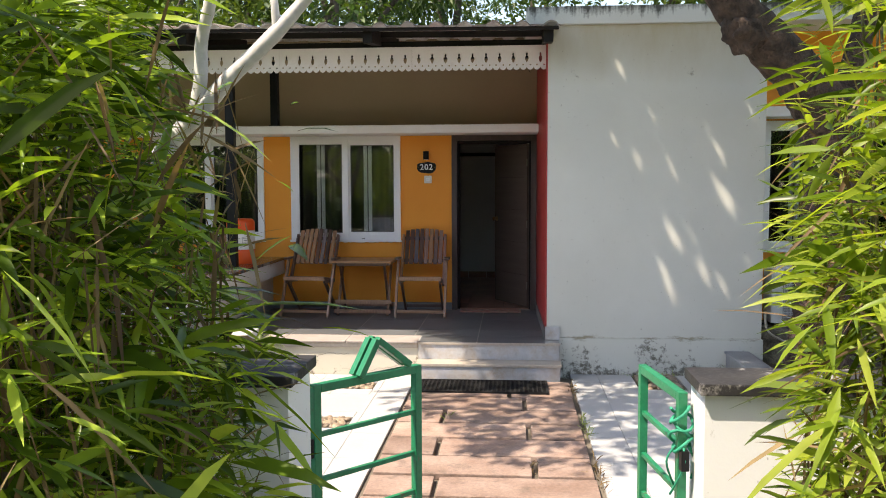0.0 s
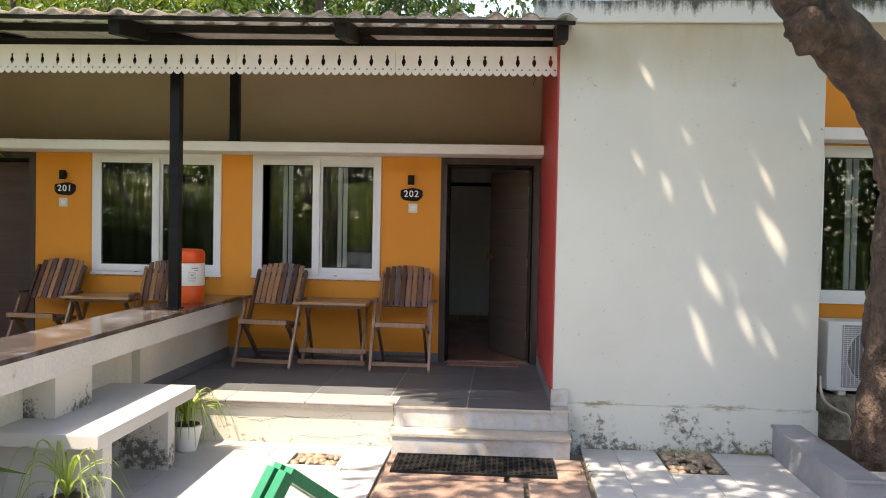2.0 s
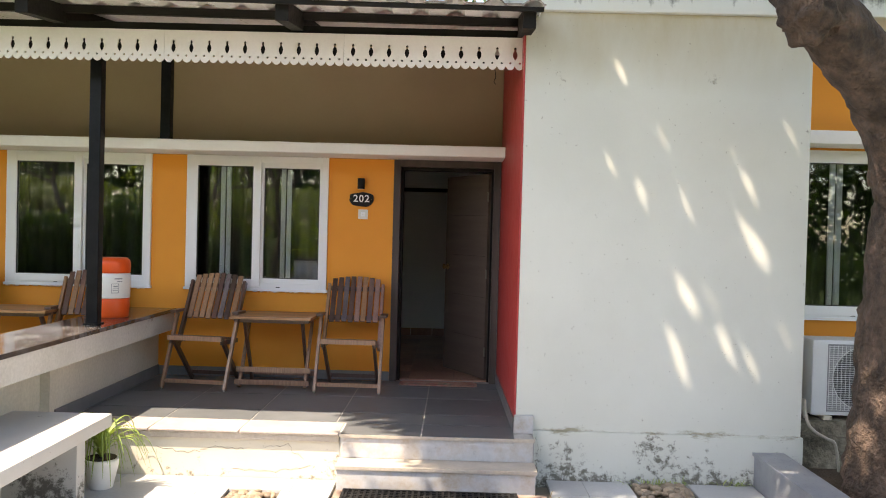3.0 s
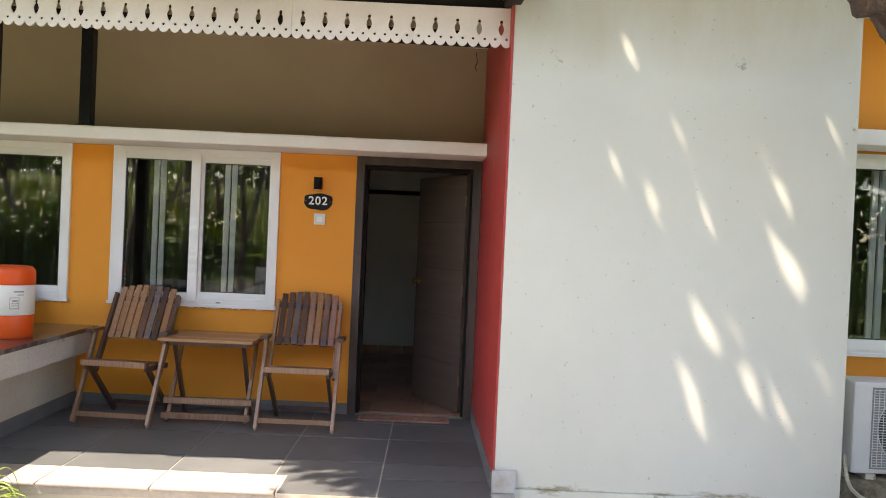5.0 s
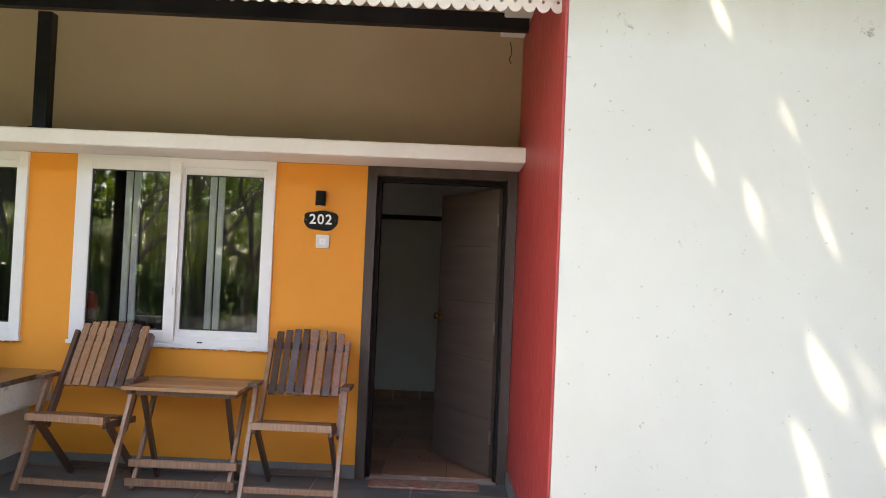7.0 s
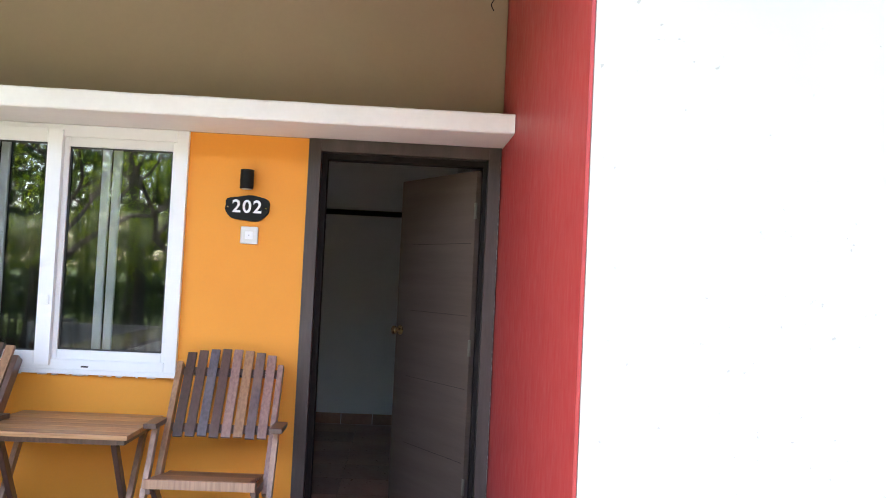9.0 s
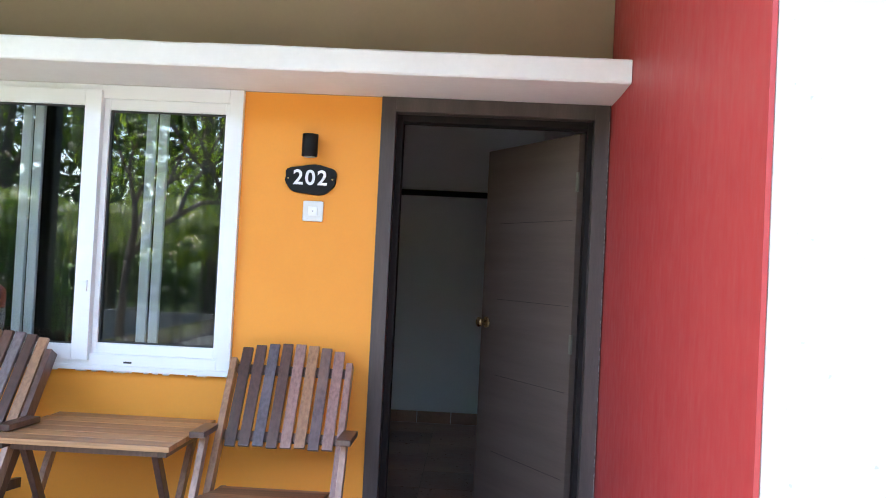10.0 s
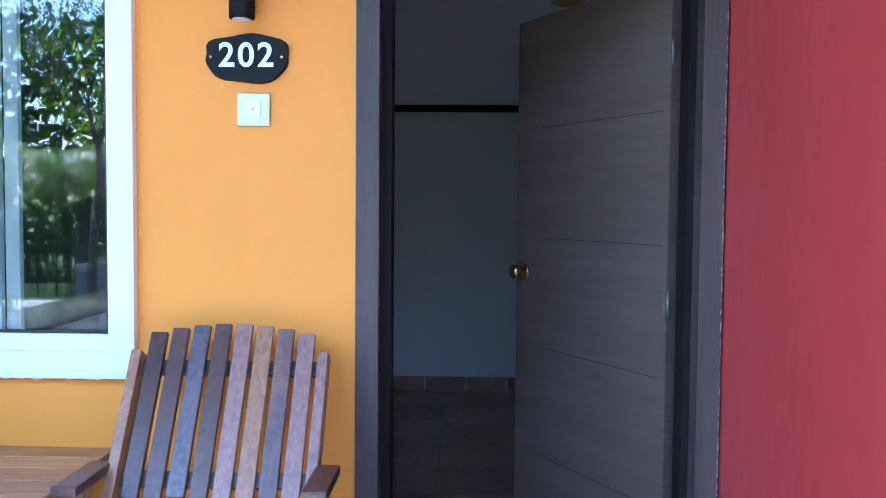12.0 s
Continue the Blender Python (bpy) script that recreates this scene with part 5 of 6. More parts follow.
bamboo((-1.12, 1.75, 0.05), 64, (0.55, 0.68), 3.1, 21000, 6000, 11, left_side, M_BAMBOO)
bamboo((1.28, 1.70, 0.05), 54, (0.50, 0.62), 3.0, 18000, 4500, 12, right_side, M_BAMBOO_SUN)
bamboo((-2.30, 1.85, 0.05), 26, (0.60, 0.6), 2.7, 4200, 900, 13, left_side, M_BAMBOO)
bamboo((2.35, 1.85, 0.05), 28, (0.55, 0.6), 3.2, 8000, 1500, 14, right_side, M_BAMBOO_SUN)

# pale branch over the gate wall
pale = thing("frangipani", "pale grey-barked small tree with a forked branch", "tree", at=(-1.25, 2.56, 0))
bm = bmesh.new()
tube(bm, spline([(0.0, 0, -0.08), (-0.02, 0.0, 0.9), (0.06, 0.02, 1.7), (0.24, 0.04, 1.97), (0.34, 0.04, 2.07), (0.40, 0.04, 2.135), (0.47, 0.04, 2.205), (0.585, 0.04, 2.31), (0.69, 0.04, 2.42), (0.86, 0.0, 2.60), (0.96, -0.04, 2.8)], 5), tapered([0.040, 0.036, 0.033, 0.031, 0.029, 0.026, 0.024, 0.023, 0.020, 0.016, 0.011], 5), 12, True, 0.08, 8)
part("trunk", bm, M_PALEBARK, pale)
bm = bmesh.new()
tube(bm, spline([(0.60, 0.04, 2.325), (0.598, 0.03, 2.40), (0.588, 0.03, 2.47), (0.57, 0.0, 2.7), (0.60, 0.0, 2.9)], 5), tapered([0.013, 0.0125, 0.012, 0.011, 0.009], 5), 12, True, 0.08, 8)
part("branch", bm, M_PALEBARK, pale)
bm = bmesh.new()
tube(bm, spline([(0.33, 0.04, 2.06), (0.36, 0.03, 2.18), (0.37, 0.02, 2.30), (0.42, -0.02, 2.46), (0.40, -0.02, 2.75)], 5), tapered([0.022, 0.021, 0.020, 0.018, 0.014], 5), 12, True, 0.08, 8)
part("branch", bm, M_PALEBARK, pale)


# ---- potted plants ----
def spider_plant(at, seed, n=46, pot=True):
    rng = np.random.default_rng(seed)
    p = thing("potted_plant", "striped spider plant in a white pot" if pot else "small striped spider plant in a low pot", "potted plant", "potted plants", at)
    bm = bmesh.new()
    tube(bm, [(0, 0, 0.0), (0, 0, 0.01), (0, 0, 0.17), (0, 0, 0.19), (0, 0, 0.20)], [0.075, 0.08, 0.115, 0.12, 0.115], 24)
    part("pot", bm, M_COOL_W, p, "white plastic pot")
    bm = bmesh.new()
    cyl(bm, (0, 0, 0.2005), (0, 0, 0.206), 0.10, seg=20)
    part("soil", bm, M_SOIL, p)
    for i in range(n):
        a, r, h = rng.uniform(0, 6.283), rng.uniform(0.14, 0.42), rng.uniform(0.10, 0.28)
        pts = spline([(0, 0, 0.2), (0.25 * r * math.cos(a), 0.25 * r * math.sin(a), 0.2 + h * 0.8), (0.7 * r * math.cos(a), 0.7 * r * math.sin(a), 0.2 + h), (r * math.cos(a), r * math.sin(a), 0.2 + h * rng.uniform(-0.9, 0.4))], 4)
        bm = bmesh.new()
        sd = Vector((-math.sin(a), math.cos(a), 0))
        prev = None
        for k, q in enumerate(pts):
            wd = 0.0085 * (1 - (k / (len(pts) - 1)) ** 2) + 0.001
            cur = [bm.verts.new(q - sd * wd + Vector((0, 0, 0.004))), bm.verts.new(q), bm.verts.new(q + sd * wd + Vector((0, 0, 0.004)))]
            if prev:
                bm.faces.new((prev[0], prev[1], cur[1], cur[0]))
                bm.faces.new((prev[1], prev[2], cur[2], cur[1]))
            prev = cur
        part("leaf", bm, M_SPIDER, p)
    return p


spider_plant((-2.41, 7.92, 0), 3)
spider_plant((-2.42, 6.12, 0), 4, 22, False)

# lamp in the room
lamp = thing("pendant_lamp", "yellow pendant lamp shade under the room ceiling", "lamp", at=(0.20, 12.8, 2.79))
bm = bmesh.new()
tube(bm, [(0, 0, 0.0), (0, 0, 0.004), (0, 0, 0.13), (0, 0, 0.14)], [0.103, 0.105, 0.07, 0.05], 20)
part("shade", bm, M_SHADE, lamp)
bm = bmesh.new()
cyl(bm, (0, 0, 0.141), (0, 0, 0.609), 0.005, seg=8)
part("cord", bm, M_BLACK, lamp)


# dry weeds at the foot of the wall and between the slabs
def weeds(at, n, seed, reach):
    rng = np.random.default_rng(seed)
    w = tagged(new("weeds"), "tuft of dry grass and weeds by the paving", "weeds", "weeds")
    w.location = at
    P = np.column_stack([rng.normal(0, reach[0], n), rng.normal(0, reach[1], n), np.zeros(n)])
    foliage("blades", w, P, np.column_stack([rng.normal(0, 0.7, n), rng.normal(0, 0.7, n), rng.uniform(0.5, 1.2, n)]), rng.uniform(0.04, 0.13, n), rng.uniform(0.004, 0.010, n), M_DRYLEAF if seed % 2 else M_SPIDER, droop=0.35, rng=rng)


for k, (x, y, n, rx, ry) in enumerate(((1.45, 8.36, 70, 0.12, 0.02), (0.62, 7.75, 40, 0.012, 0.14), (0.63, 6.6, 50, 0.012, 0.2), (0.20, 5.5, 24, 0.01, 0.06), (2.0, 8.40, 36, 0.08, 0.012), (0.63, 5.4, 40, 0.012, 0.2), (-0.43, 6.72, 18, 0.01, 0.05), (2.6, 8.46, 60, 0.12, 0.03))):
    weeds((x, y, -0.005), n, 300 + k, (rx, ry))

# loose wire under the porch roof
wire = thing("wire", "thin loose wire hanging below the porch roof", "wire", at=(0.27, 10.38, 3.05))
bm = bmesh.new()
tube(bm, spline([(0.0, 0.02, 0.30), (0.01, 0.0, 0.22), (-0.005, 0.0, 0.18), (0.01, 0.01, 0.15)], 5), [0.003] * 16, 6)
part("strand", bm, M_BLACK, wire)


# ---- cracks in the old plaster ----
def crack(at, points, seed, width=0.003):
    """A thin branching crack line, a hair's breadth proud of the plaster."""
    rr = random.Random(seed)
    c = tagged(new("crack"), "thin dark crack in the plaster", "crack", "cracks", kind="structure")
    c.location = at
    pts = []
    for (u0, v0), (u1, v1) in zip(points[:-1], points[1:]):
        n = 7
        for k in range(n):
            a = k / n
            pts.append((u0 + (u1 - u0) * a + rr.uniform(-0.012, 0.012), v0 + (v1 - v0) * a + rr.uniform(-0.012, 0.012)))
    pts.append(points[-1])
    bm = bmesh.new()
    prev = None
    for k, (u, v) in enumerate(pts):
        w = width * rr.uniform(0.3, 1.0)
        cur = (bm.verts.new((u, -0.001, v - w)), bm.verts.new((u, -0.001, v + w)), bm.verts.new((u, 0.001, v + w)), bm.verts.new((u, 0.001, v - w)))
        if prev:
            for i in range(4):
                bm.faces.new((prev[i], prev[(i + 1) % 4], cur[(i + 1) % 4], cur[i]))
        prev = cur
    part("line", bm, M_MORTAR, c)


crack((-2.15, FRONT + 0.034, 0.0), [(0.0, 0.20), (0.25, 0.17), (0.42, 0.22), (0.62, 0.20)], 1, 0.0016)
crack((-1.4, FRONT + 0.034, 0.0), [(0.0, 0.22), (0.18, 0.24), (0.3, 0.14)], 2, 0.0013)
crack((-1.6, FRONT + 0.034, 0.0), [(0.0, 0.06), (0.3, 0.05), (0.55, 0.10)], 3, 0.0011)
crack((2.52, 8.499, 0.0), [(0.0, 0.38), (0.14, 0.36), (0.22, 0.24), (0.36, 0.20), (0.55, 0.05)], 4, 0.008)
crack((2.66, 8.499, 0.0), [(0.0, 0.36), (0.3, 0.34), (0.7, 0.33)], 5, 0.006)
crack((0.56, WHITE_Y - 0.019, 0.0), [(0.0, 0.33), (0.02, 0.22), (0.0, 0.1)], 6, 0.0025)


# ---- flaked paint round the openings ----
def flakes(at, length, upright, n, seed, material, label, size=1.0):
    """Ragged chips of paint in a thin row along an edge."""
    rr = random.Random(seed)
    c = tagged(new("paint_flakes"), label, "paint flakes", "paint flakes", kind="structure")
    c.location = at
    bm = bmesh.new()
    for i in range(n):
        u, r = rr.uniform(0, length), size * rr.uniform(0.002, 0.005)
        st = rr.uniform(1.5, 7.0)
        ring = []
        for k in range(8):
            a = k * math.pi / 4
            p = (u + st * r * math.cos(a) * rr.uniform(0.6, 1.2), r * math.sin(a) * rr.uniform(0.5, 1.2) + rr.uniform(-0.001, 0.001))
            ring.append(p if not upright else (p[1], p[0]))
        f = [bm.verts.new((x, -0.0008, z)) for x, z in ring]
        g_ = [bm.verts.new((x, 0.0008, z)) for x, z in ring]
        bm.faces.new(f)
        bm.faces.new(g_[::-1])
        for k in range(8):
            bm.faces.new((f[k], f[(k + 1) % 8], g_[(k + 1) % 8], g_[k]))
    part("chips", bm, material, c)


for w0, w1, sd in ((WIN2[0], WIN2[1], 1), (WIN1[0], WIN1[1], 2)):
    flakes((w0, WALL_Y - 0.001, SILL - 0.02), w1 - w0, False, 34, sd, M_UPVC, "white paint smears under the window sill")

flakes((DOOR[1] - 0.003, WALL_Y - 0.0192, FLOOR_Z + 0.05), 2.0, True, 170, 5, M_WORN, "pale worn paint along the door frame's edge", 0.45)
hose = thing("drain_hose", "beige drain hose hanging under the air conditioner", "hose", at=(2.53, 8.45, 0.30))
bm = bmesh.new()
tube(bm, spline([(0.0, 0.06, 0.32), (-0.015, 0.0, 0.24), (0.0, -0.02, 0.16), (0.05, -0.03, 0.105), (0.13, -0.03, 0.06), (0.20, -0.03, 0.0), (0.24, -0.03, -0.33)], 6), [0.011] * 37, 10)
part("tube", bm, M_PIPE, hose)


# ---- woods behind the cottages ----
def wood_tree(at, tall, spread, n, material, seed, size=0.2, label="leafy green tree behind the cottages"):
    rng = np.random.default_rng(seed)
    t = thing("background_tree", label, "tree", "trees round the cottages", at)
    bm = bmesh.new()
    tube(bm, spline([(0, 0, -0.1), (0.1, 0, tall * 0.3), (-0.1, 0.1, tall * 0.6), (0.1, 0, tall * 0.9)], 4), tapered([0.22, 0.17, 0.12, 0.04], 4), 10, True, 0.1, 3)
    part("trunk", bm, M_DARKBARK, t)
    centres, radii = [], []
    for k in range(13):
        a, r = rng.uniform(0, 6.283), spread * rng.uniform(0.15, 0.8)
        c = (r * math.cos(a), r * math.sin(a), tall * rng.uniform(0.38, 0.95))
        centres.append(c)
        radii.append(spread * rng.uniform(0.28, 0.48))
        if k < 6:
            bm = bmesh.new()
            tube(bm, spline([(0, 0, c[2] * 0.55), (c[0] * 0.5, c[1] * 0.5, c[2] * 0.85), c], 3), tapered([0.09, 0.06, 0.02], 3), 8)
            part("limb", bm, M_DARKBARK, t)
    p, d = crown_points(rng, centres, radii, n)
    foliage("crown", t, p, d, rng.uniform(0.7, 1.2, len(p)) * size, rng.uniform(0.3, 0.5, len(p)) * size, material, rng=rng)
    return t


for i, (x, y, h, s, n, mat_) in enumerate((
        (-9.5, 17.5, 6.6, 2.8, 5200, M_FARLEAF), (-6.0, 19.0, 6.8, 2.8, 5200, M_MIDLEAF), (-3.4, 17.0, 6.4, 2.4, 5200, M_FARLEAF),
        (-1.2, 20.5, 6.8, 2.5, 5200, M_FARLEAF), (3.6, 19.0, 6.6, 2.6, 5200, M_MIDLEAF), (6.5, 17.5, 7.0, 2.8, 5200, M_FARLEAF),
        (9.5, 20.0, 7.0, 3.0, 4500, M_FARLEAF), (-13.0, 20.0, 7.5, 3.2, 4200, M_FARLEAF),
        (-8.0, 23.0, 8.0, 3.2, 5200, M_FARLEAF), (-4.0, 24.0, 8.0, 3.0, 5200, M_MIDLEAF), (1.0, 25.0, 7.4, 2.6, 5200, M_FARLEAF), (5.5, 24.0, 8.4, 3.2, 5200, M_FARLEAF), (-11.0, 22.0, 8.0, 3.0, 5200, M_MIDLEAF), (-7.2, 16.6, 6.2, 2.2, 5200, M_MIDLEAF))):
    wood_tree((x, y, 0), h + 1.3, s + 0.2, int(n * 1.4), mat_, 40 + i, 0.18)

# ---- garden across the lane, seen in the window panes ----
for i, (x, y, h, s, n, mat_) in enumerate(((-12.5, -8.0, 7.5, 3.0, 3600, M_FARLEAF), (2.5, -8.0, 8.0, 3.2, 3600, M_FARLEAF), (-3.0, -13.0, 9.0, 3.6, 3600, M_YELLOWLEAF), (7.5, -5.0, 6.5, 2.6, 3000, M_LEAF), (-17, -12, 9, 4, 3600, M_FARLEAF), (-8.5, -12.0, 9.0, 3.4, 4200, M_YELLOWLEAF), (6.0, -12.0, 9.0, 3.6, 4200, M_FARLEAF))):
    wood_tree((x, y, -0.06), h * 0.95, s, int(n * 2.2), mat_, 60 + i, 0.13, "leafy green tree across the lane")

rng_w = np.random.default_rng(91)
nw = 30000
pw = np.column_stack([rng_w.uniform(-45, 35, nw), rng_w.uniform(-24, -19, nw), 9.0 * rng_w.uniform(0, 1, nw) ** 0.9])
woods_leaves = leaf_mesh("far_woods", pw, rng_w.normal(0, 1, (nw, 3)), rng_w.normal(0, 1, (nw, 3)), rng_w.uniform(0.35, 0.65, nw), rng_w.uniform(0.18, 0.32, nw), M_FARLEAF)
tagged(new("far_woods", woods_leaves), "dark wall of woods beyond the garden", "woods", kind="stuff")


def bare_tree(at, seed):
    """A forking tree of dark bare limbs with a few leaves at the tips."""
    rng = np.random.default_rng(seed)
    t = thing("garden_tree", "dark forking tree with sparse leaves across the lane", "tree", "garden trees", at)
    tips = []

    def grow(p, d, ln, r, depth):
        q = p + d * ln
        bm = bmesh.new()
        tube(bm, spline([p, p + d * ln * 0.5 + Vector(rng.normal(0, 0.06 * ln, 3)), q], 3), tapered([r, r * 0.85, r * 0.7], 3), 8)
        part("limb" if depth else "trunk", bm, M_DARKBARK, t)
        if depth == 4:
            tips.append(q)
            return
        for k in range(2 if depth else 3):
            e = (d + Vector(rng.normal(0, 0.45, 3))).normalized()
            e.z = abs(e.z) * 0.8 + 0.25
            grow(q, e.normalized(), ln * rng.uniform(0.68, 0.85), r * 0.68, depth + 1)
    grow(Vector((0, 0, -0.05)), Vector((0.05, 0.0, 1)).normalized(), 1.7, 0.10, 0)
    P = np.array([np.array(q) + rng.normal(0, 0.16, 3) for q in tips for k in range(14)])
    foliage("leaves", t, P, rng.normal(0, 1, P.shape), rng.uniform(0.10, 0.18, len(P)), rng.uniform(0.03, 0.05, len(P)), M_YELLOWLEAF, rng=rng)


bare_tree((-6.9, -1.9, -0.06), 21)
bare_tree((-4.4, -2.2, -0.06), 22)
bare_tree((-9.4, -2.3, -0.06), 23)

def hedge(at, half, deep, tall, n, seed, label):
    """A hedge of many small leaves whose top wanders."""
    rng = np.random.default_rng(seed)
    h_ = thing("hedge", label, "hedge", "hedges by the lane", at)
    ph = np.column_stack([rng.uniform(-half, half, n), rng.uniform(-deep, deep, n), rng.uniform(0.02, 1.0, n)])
    ph[:, 2] *= tall * (1 + 0.3 * np.array([noise.noise((u * 0.7, seed * 1.3, 0.0)) + 0.6 * noise.noise((u * 2.6, 4.1, 0.0)) for u in ph[:, 0]]))
    foliage("leaves", h_, ph, rng.normal(0, 1, (n, 3)), rng.uniform(0.09, 0.16, n), rng.uniform(0.045, 0.075, n), M_LEAF, rng=rng)
    for k in range(int(half * 2)):
        bm = bmesh.new()
        x = -half + 0.5 + k
        tube(bm, spline([(x, 0, -0.05), (x + 0.05, 0.03, tall * 0.4), (x - 0.05, 0, tall * 0.8)], 3), tapered([0.04, 0.03, 0.012], 3), 8)
        part("stem", bm, M_DARKBARK, h_)


hedge((-1.0, -6.6, -0.06), 13.0, 0.4, 1.55, 22000, 77, "tall dark green hedge across the lane")
hedge((-7.1, 3.10, -0.06), 1.35, 0.45, 2.35, 7000, 78, "tall dark hedge beside the lane before the next yard")
structure("planter_across", boxes((-7.6, 1.5, -3.1, -2.8, -0.1, 0.55), (-7.6, -7.3, -4.6, -3.1, -0.1, 0.55)), M_SKIRT, "dark grey planter wall across the lane", "planter")
rail = thing("railing", "low black steel railing across the lane", "railing", at=(-8.75, -2.95, -0.06))
for k in range(4):
    part("post", one(k * 0.36 - 0.014, k * 0.36 + 0.014, -0.014, 0.014, 0, 0.85), M_STEEL, rail)
for z in (0.25, 0.45, 0.65, 0.83):
    part("bar", one(0.0145, 1.0655, -0.009, 0.009, z, z + 0.02), M_STEEL, rail)


def palm(at, seed, tall=3.4):
    rng = np.random.default_rng(seed)
    t = thing("palm", "feathery green palm across the lane", "palm", "palms", at)
    bm = bmesh.new()
    tube(bm, spline([(0, 0, -0.1), (0.1, 0, tall * 0.5), (0.05, 0.05, tall)], 5), tapered([0.16, 0.12, 0.09], 5), 12, True, 0.12, 6)
    part("trunk", bm, M_DARKBARK, t)
    for f in range(15):
        a = f * 0.4189 + rng.uniform(-0.2, 0.2)
        ln = rng.uniform(1.9, 2.7)
        pts = spline([(0, 0, tall), (0.4 * ln * math.cos(a), 0.4 * ln * math.sin(a), tall + 0.55), (0.85 * ln * math.cos(a), 0.85 * ln * math.sin(a), tall + 0.25), (1.1 * ln * math.cos(a), 1.1 * ln * math.sin(a), tall - 0.55)], 26)
        P, D = [], []
        side = np.array([-math.sin(a), math.cos(a), 0])
        for q in pts[3:]:
            for s in (-1, 1):
                P.append(np.array(q))
                D.append(side * s + np.array([math.cos(a) * 0.5, math.sin(a) * 0.5, -0.35]))
        foliage("frond", t, P, D, rng.uniform(0.45, 0.65, len(P)), [0.022] * len(P), M_PALM, droop=0.3, rng=rng)
    return t


palm((-8.6, -5.2, -0.06), 5, 2.3)
palm((-6.2, -5.0, -0.06), 6, 2.5)
palm((-11.6, -5.0, -0.06), 7, 2.6)
palm((-3.6, -5.4, -0.06), 8, 2.4)


# ---- paving pieces ----
# porch tiles
floor_ob = bpy.data.objects["floor"]
XS = [0.384 - 0.0, -0.27, -0.915, -1.56, -2.205, -2.884]
YS = [FRONT - 0.012, 8.585, 8.945, 9.60, 10.13, WALL_Y - 0.014]
g = 0.006
for a, b in zip(XS[1:], XS[:-1]):
    for c, d in zip(YS[:-1], YS[1:]):
        if b > 0.3 and c < WHITE_Y - 0.06 and a > -0.9:
            b = 0.394
        if d - c < 0.02:
            continue
        nosing = c < 8.3 and b < -0.5
        bb = -0.848 if nosing and b > -0.95 else b
        aa = -0.842 if c < 8.3 and -0.95 < a < -0.9 else a
        part("nosing" if nosing else "porch_tile", one(aa + g * 0.85, bb - g * 0.85, c + g * 0.85, d - g * 0.85, FLOOR_Z - (0.014 if c < 8.3 else 0.0036), FLOOR_Z, 0.004 if nosing else 0.001), M_NOSING if nosing else M_SLATE, floor_ob)
x = -3.22
while x > -8.5:
    for c, d in zip(YS[:-1], YS[1:]):
        part("porch_tile", one(x - 0.6 + g, x - g, c + g * 0.85, d - g * 0.85, FLOOR_Z - 0.0036, FLOOR_Z, 0.001), M_SLATE, floor_ob)
    x -= 0.6

# room tiles
room_base = bpy.data.objects["room_floor_base"]
for i in range(7):
    for j in range(8):
        xa, ya = -2.74 + i * 0.45, WALL_Y + 0.152 + j * 0.45
        part("room_tile", one(xa + 0.002, min(xa + 0.45, 0.358) - 0.002, ya + 0.002, min(ya + 0.45, 14.179) - 0.002, FLOOR_Z - 0.011, FLOOR_Z, 0.001), M_ROOMFLOOR, room_base)

# stone path
path = tagged(new("stone_path"), "path of pinkish sandstone slabs with earth joints", "path", kind="structure")
ROWS_Y = [7.985, 7.70, 7.36, 6.92, 6.52, 6.12, 5.70, 5.30, 4.92, 4.52, 4.12, 3.72, 3.32, 2.95]
SPLIT = [-0.42, 0.05, 0.17, -0.47, 0.20, -0.45, 0.22, -0.40, 0.18, -0.44, 0.2, -0.42, 0.18]
rs = random.Random(4)
for (ya, yb), sx in zip(zip(ROWS_Y[1:], ROWS_Y[:-1]), SPLIT):
    for a, b in ((-0.84, sx), (sx, 0.615)):
        gx = rs.uniform(0.012, 0.022)
        bm = one(a + gx, b - gx, ya + 0.017, yb - rs.uniform(0.012, 0.02), -0.02, 0.016 + rs.uniform(0, 0.008), 0.008)
        for v in bm.verts:
            v.co.x += 0.008 * noise.noise(v.co * 5)
            v.co.y += 0.008 * noise.noise(v.co * 5 + Vector((7, 0, 0)))
        part("slab", bm, M_STONE, path)

# yard tiles, cut round the pebble beds
yard = bpy.data.objects["yard_base"]
PITS = [(1.23, 1.66, 7.80, 8.40), (-1.56, -1.20, 7.66, 7.98), (-1.54, -1.20, 6.38, 6.70)]


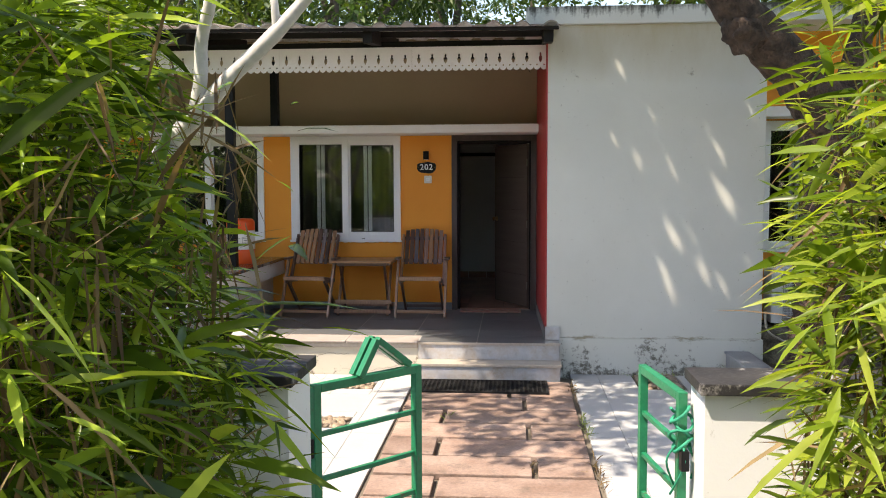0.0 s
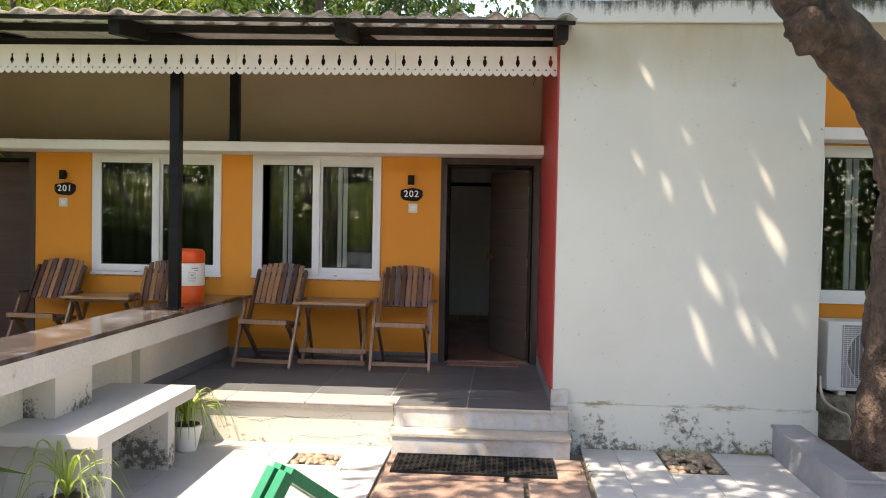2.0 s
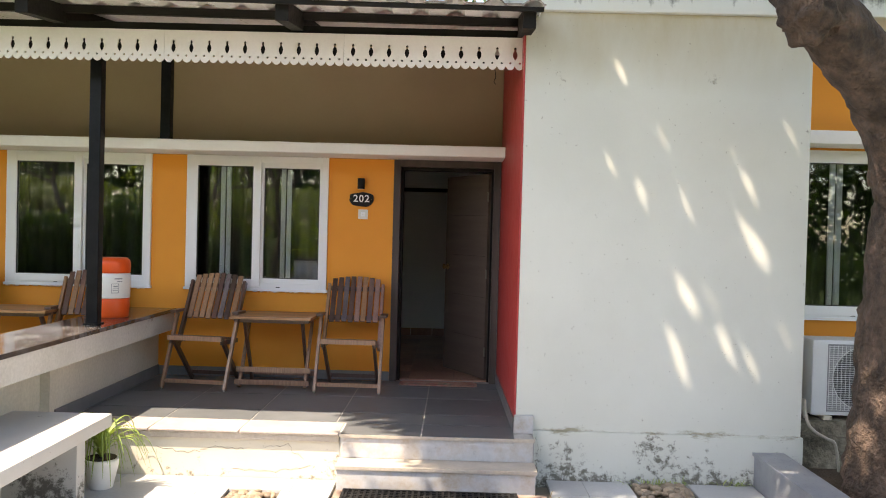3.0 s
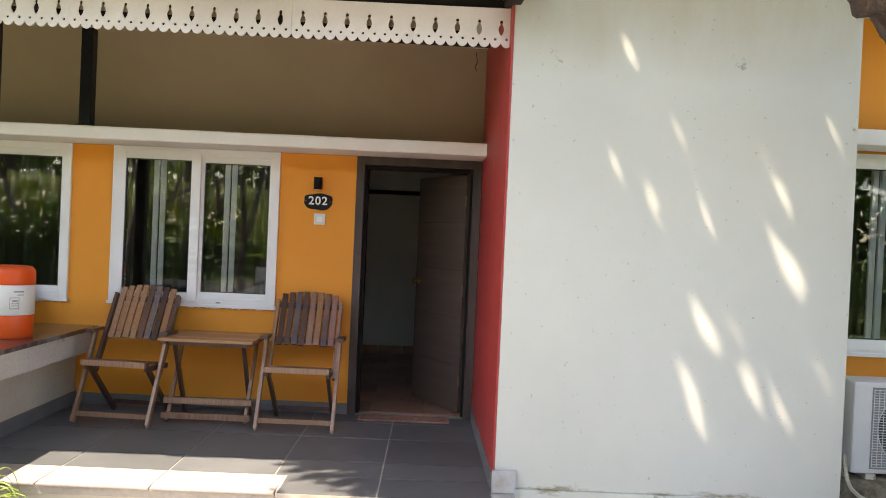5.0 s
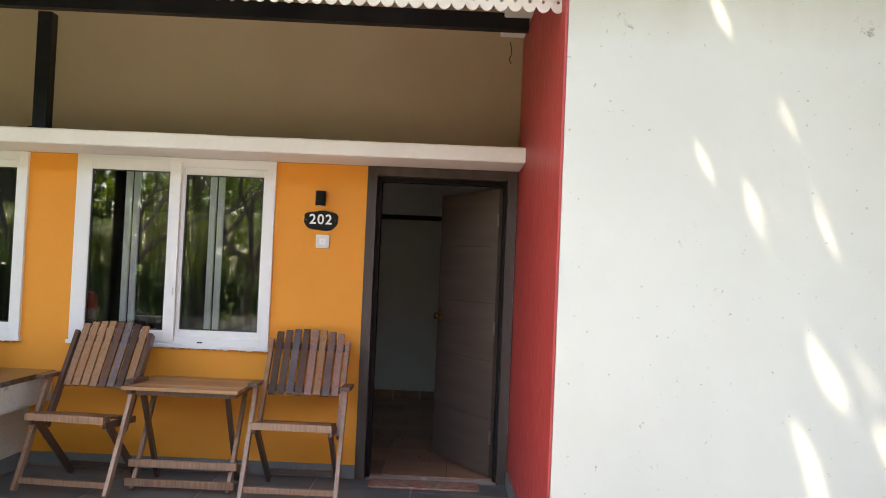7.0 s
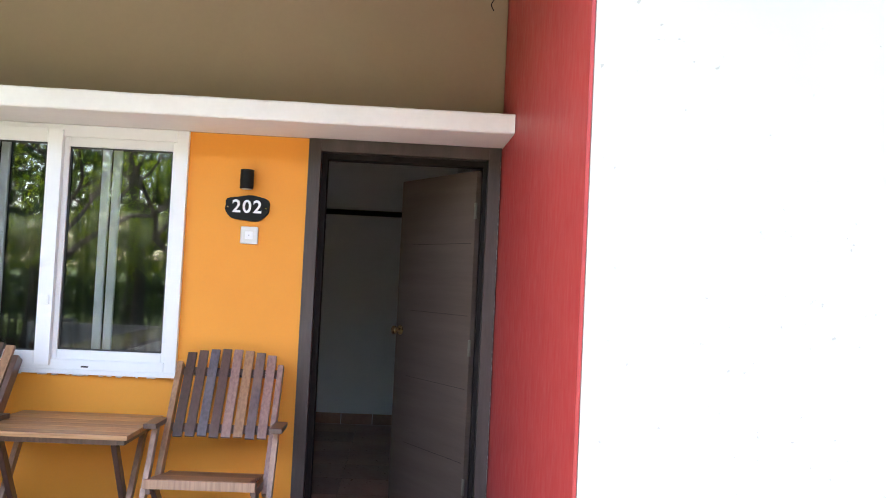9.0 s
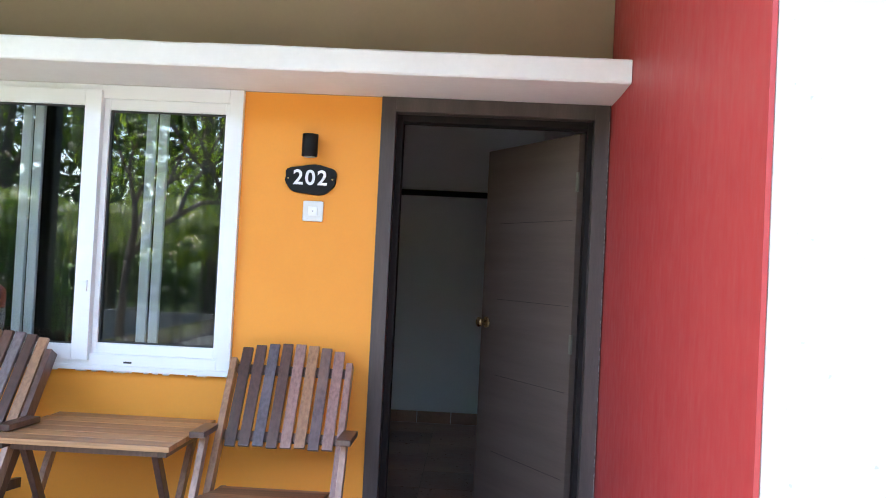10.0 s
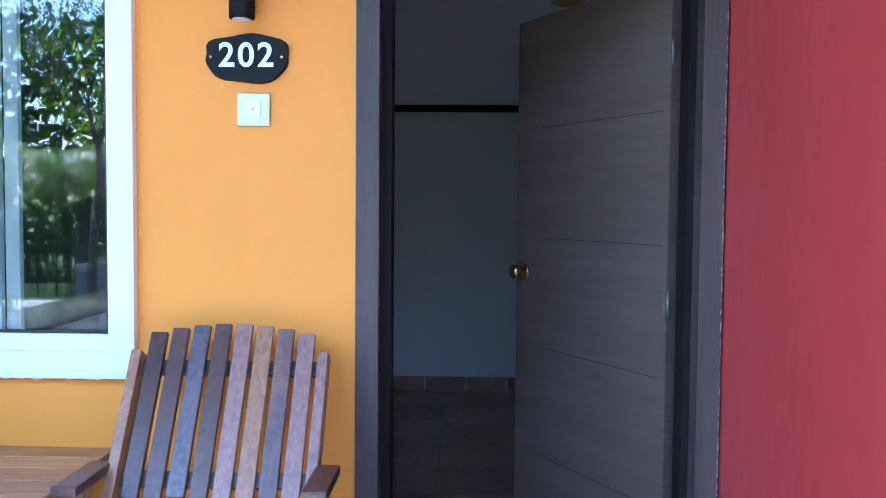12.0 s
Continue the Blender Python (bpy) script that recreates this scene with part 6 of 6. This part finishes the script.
def cut(r, h):
    a, b, c, d = r
    e, f, p, q = h
    if b <= e or a >= f or d <= p or c >= q:
        return [r]
    out = []
    if a < e:
        out.append((a, e, c, d))
    if b > f:
        out.append((f, b, c, d))
    a2, b2 = max(a, e), min(b, f)
    if c < p:
        out.append((a2, b2, c, p))
    if d > q:
        out.append((a2, b2, q, d))
    return out


cells = []
for xs in ([0.64, 0.90, 1.50, 2.135], [-2.965, -2.36, -1.75, -1.14, -0.86], [2.14, 2.75, 3.35, 3.95]):
    for a, b in zip(xs[:-1], xs[1:]):
        for j in range(10):
            c, d = 8.06 - 0.6 * (j + 1), 8.06 - 0.6 * j
            if xs[0] > 2 and d > 6.95:
                d = min(d, 6.935)
                if d - c < 0.05:
                    continue
            c = max(c, 2.99)
            if d - c > 0.03:
                cells.append((a, b, c, d))
        if xs[0] < 2:
            cells.append((a, b, 8.06, 8.41 if a > 0 else FRONT + 0.03))
for h in PITS:
    cells = [q for r in cells for q in cut(r, h)]
for a, b, c, d in cells:
    if b - a > 0.02 and d - c > 0.02:
        part("yard_tile", one(a + 0.002, b - 0.002, c + 0.002, d - 0.002, -0.022, 0.0, 0.0015), M_YARD, yard)

# pebbles
peb = []
for k in range(4):
    bm = bmesh.new()
    bmesh.ops.create_icosphere(bm, subdivisions=2, radius=1.0)
    for v in bm.verts:
        v.co *= 1 + 0.22 * noise.noise(v.co * 1.3 + Vector((k * 5, 0, 0)))
    for f in bm.faces:
        f.smooth = True
    peb.append(mesh_of("pebble", bm, M_PEBBLE))
for (a, b, c, d), nn, lift in zip(PITS, (130, 70, 62), (0.05, 0.012, 0.008)):
    bed = thing("pebble_bed", "bed of brown river pebbles set in the yard paving", "pebbles", "pebble beds", ((a + b) / 2, (c + d) / 2, -0.02))
    for k in range(nn):
        s = rs.uniform(0.017, 0.033)
        ob = new("pebble", peb[k % 4])
        ob.parent = bed
        u, v = rs.uniform(-0.5, 0.5), rs.uniform(-0.5, 0.5)
        ob.matrix_basis = pose(u * (b - a - 0.07), v * (d - c - 0.07), 0.012 + lift * rs.random() * (1 - 1.6 * max(abs(u), abs(v))), rs.uniform(-20, 20), rs.uniform(-20, 20), rs.uniform(0, 360)) @ Matrix.Diagonal((s * 1.25, s, s * 0.72, 1))
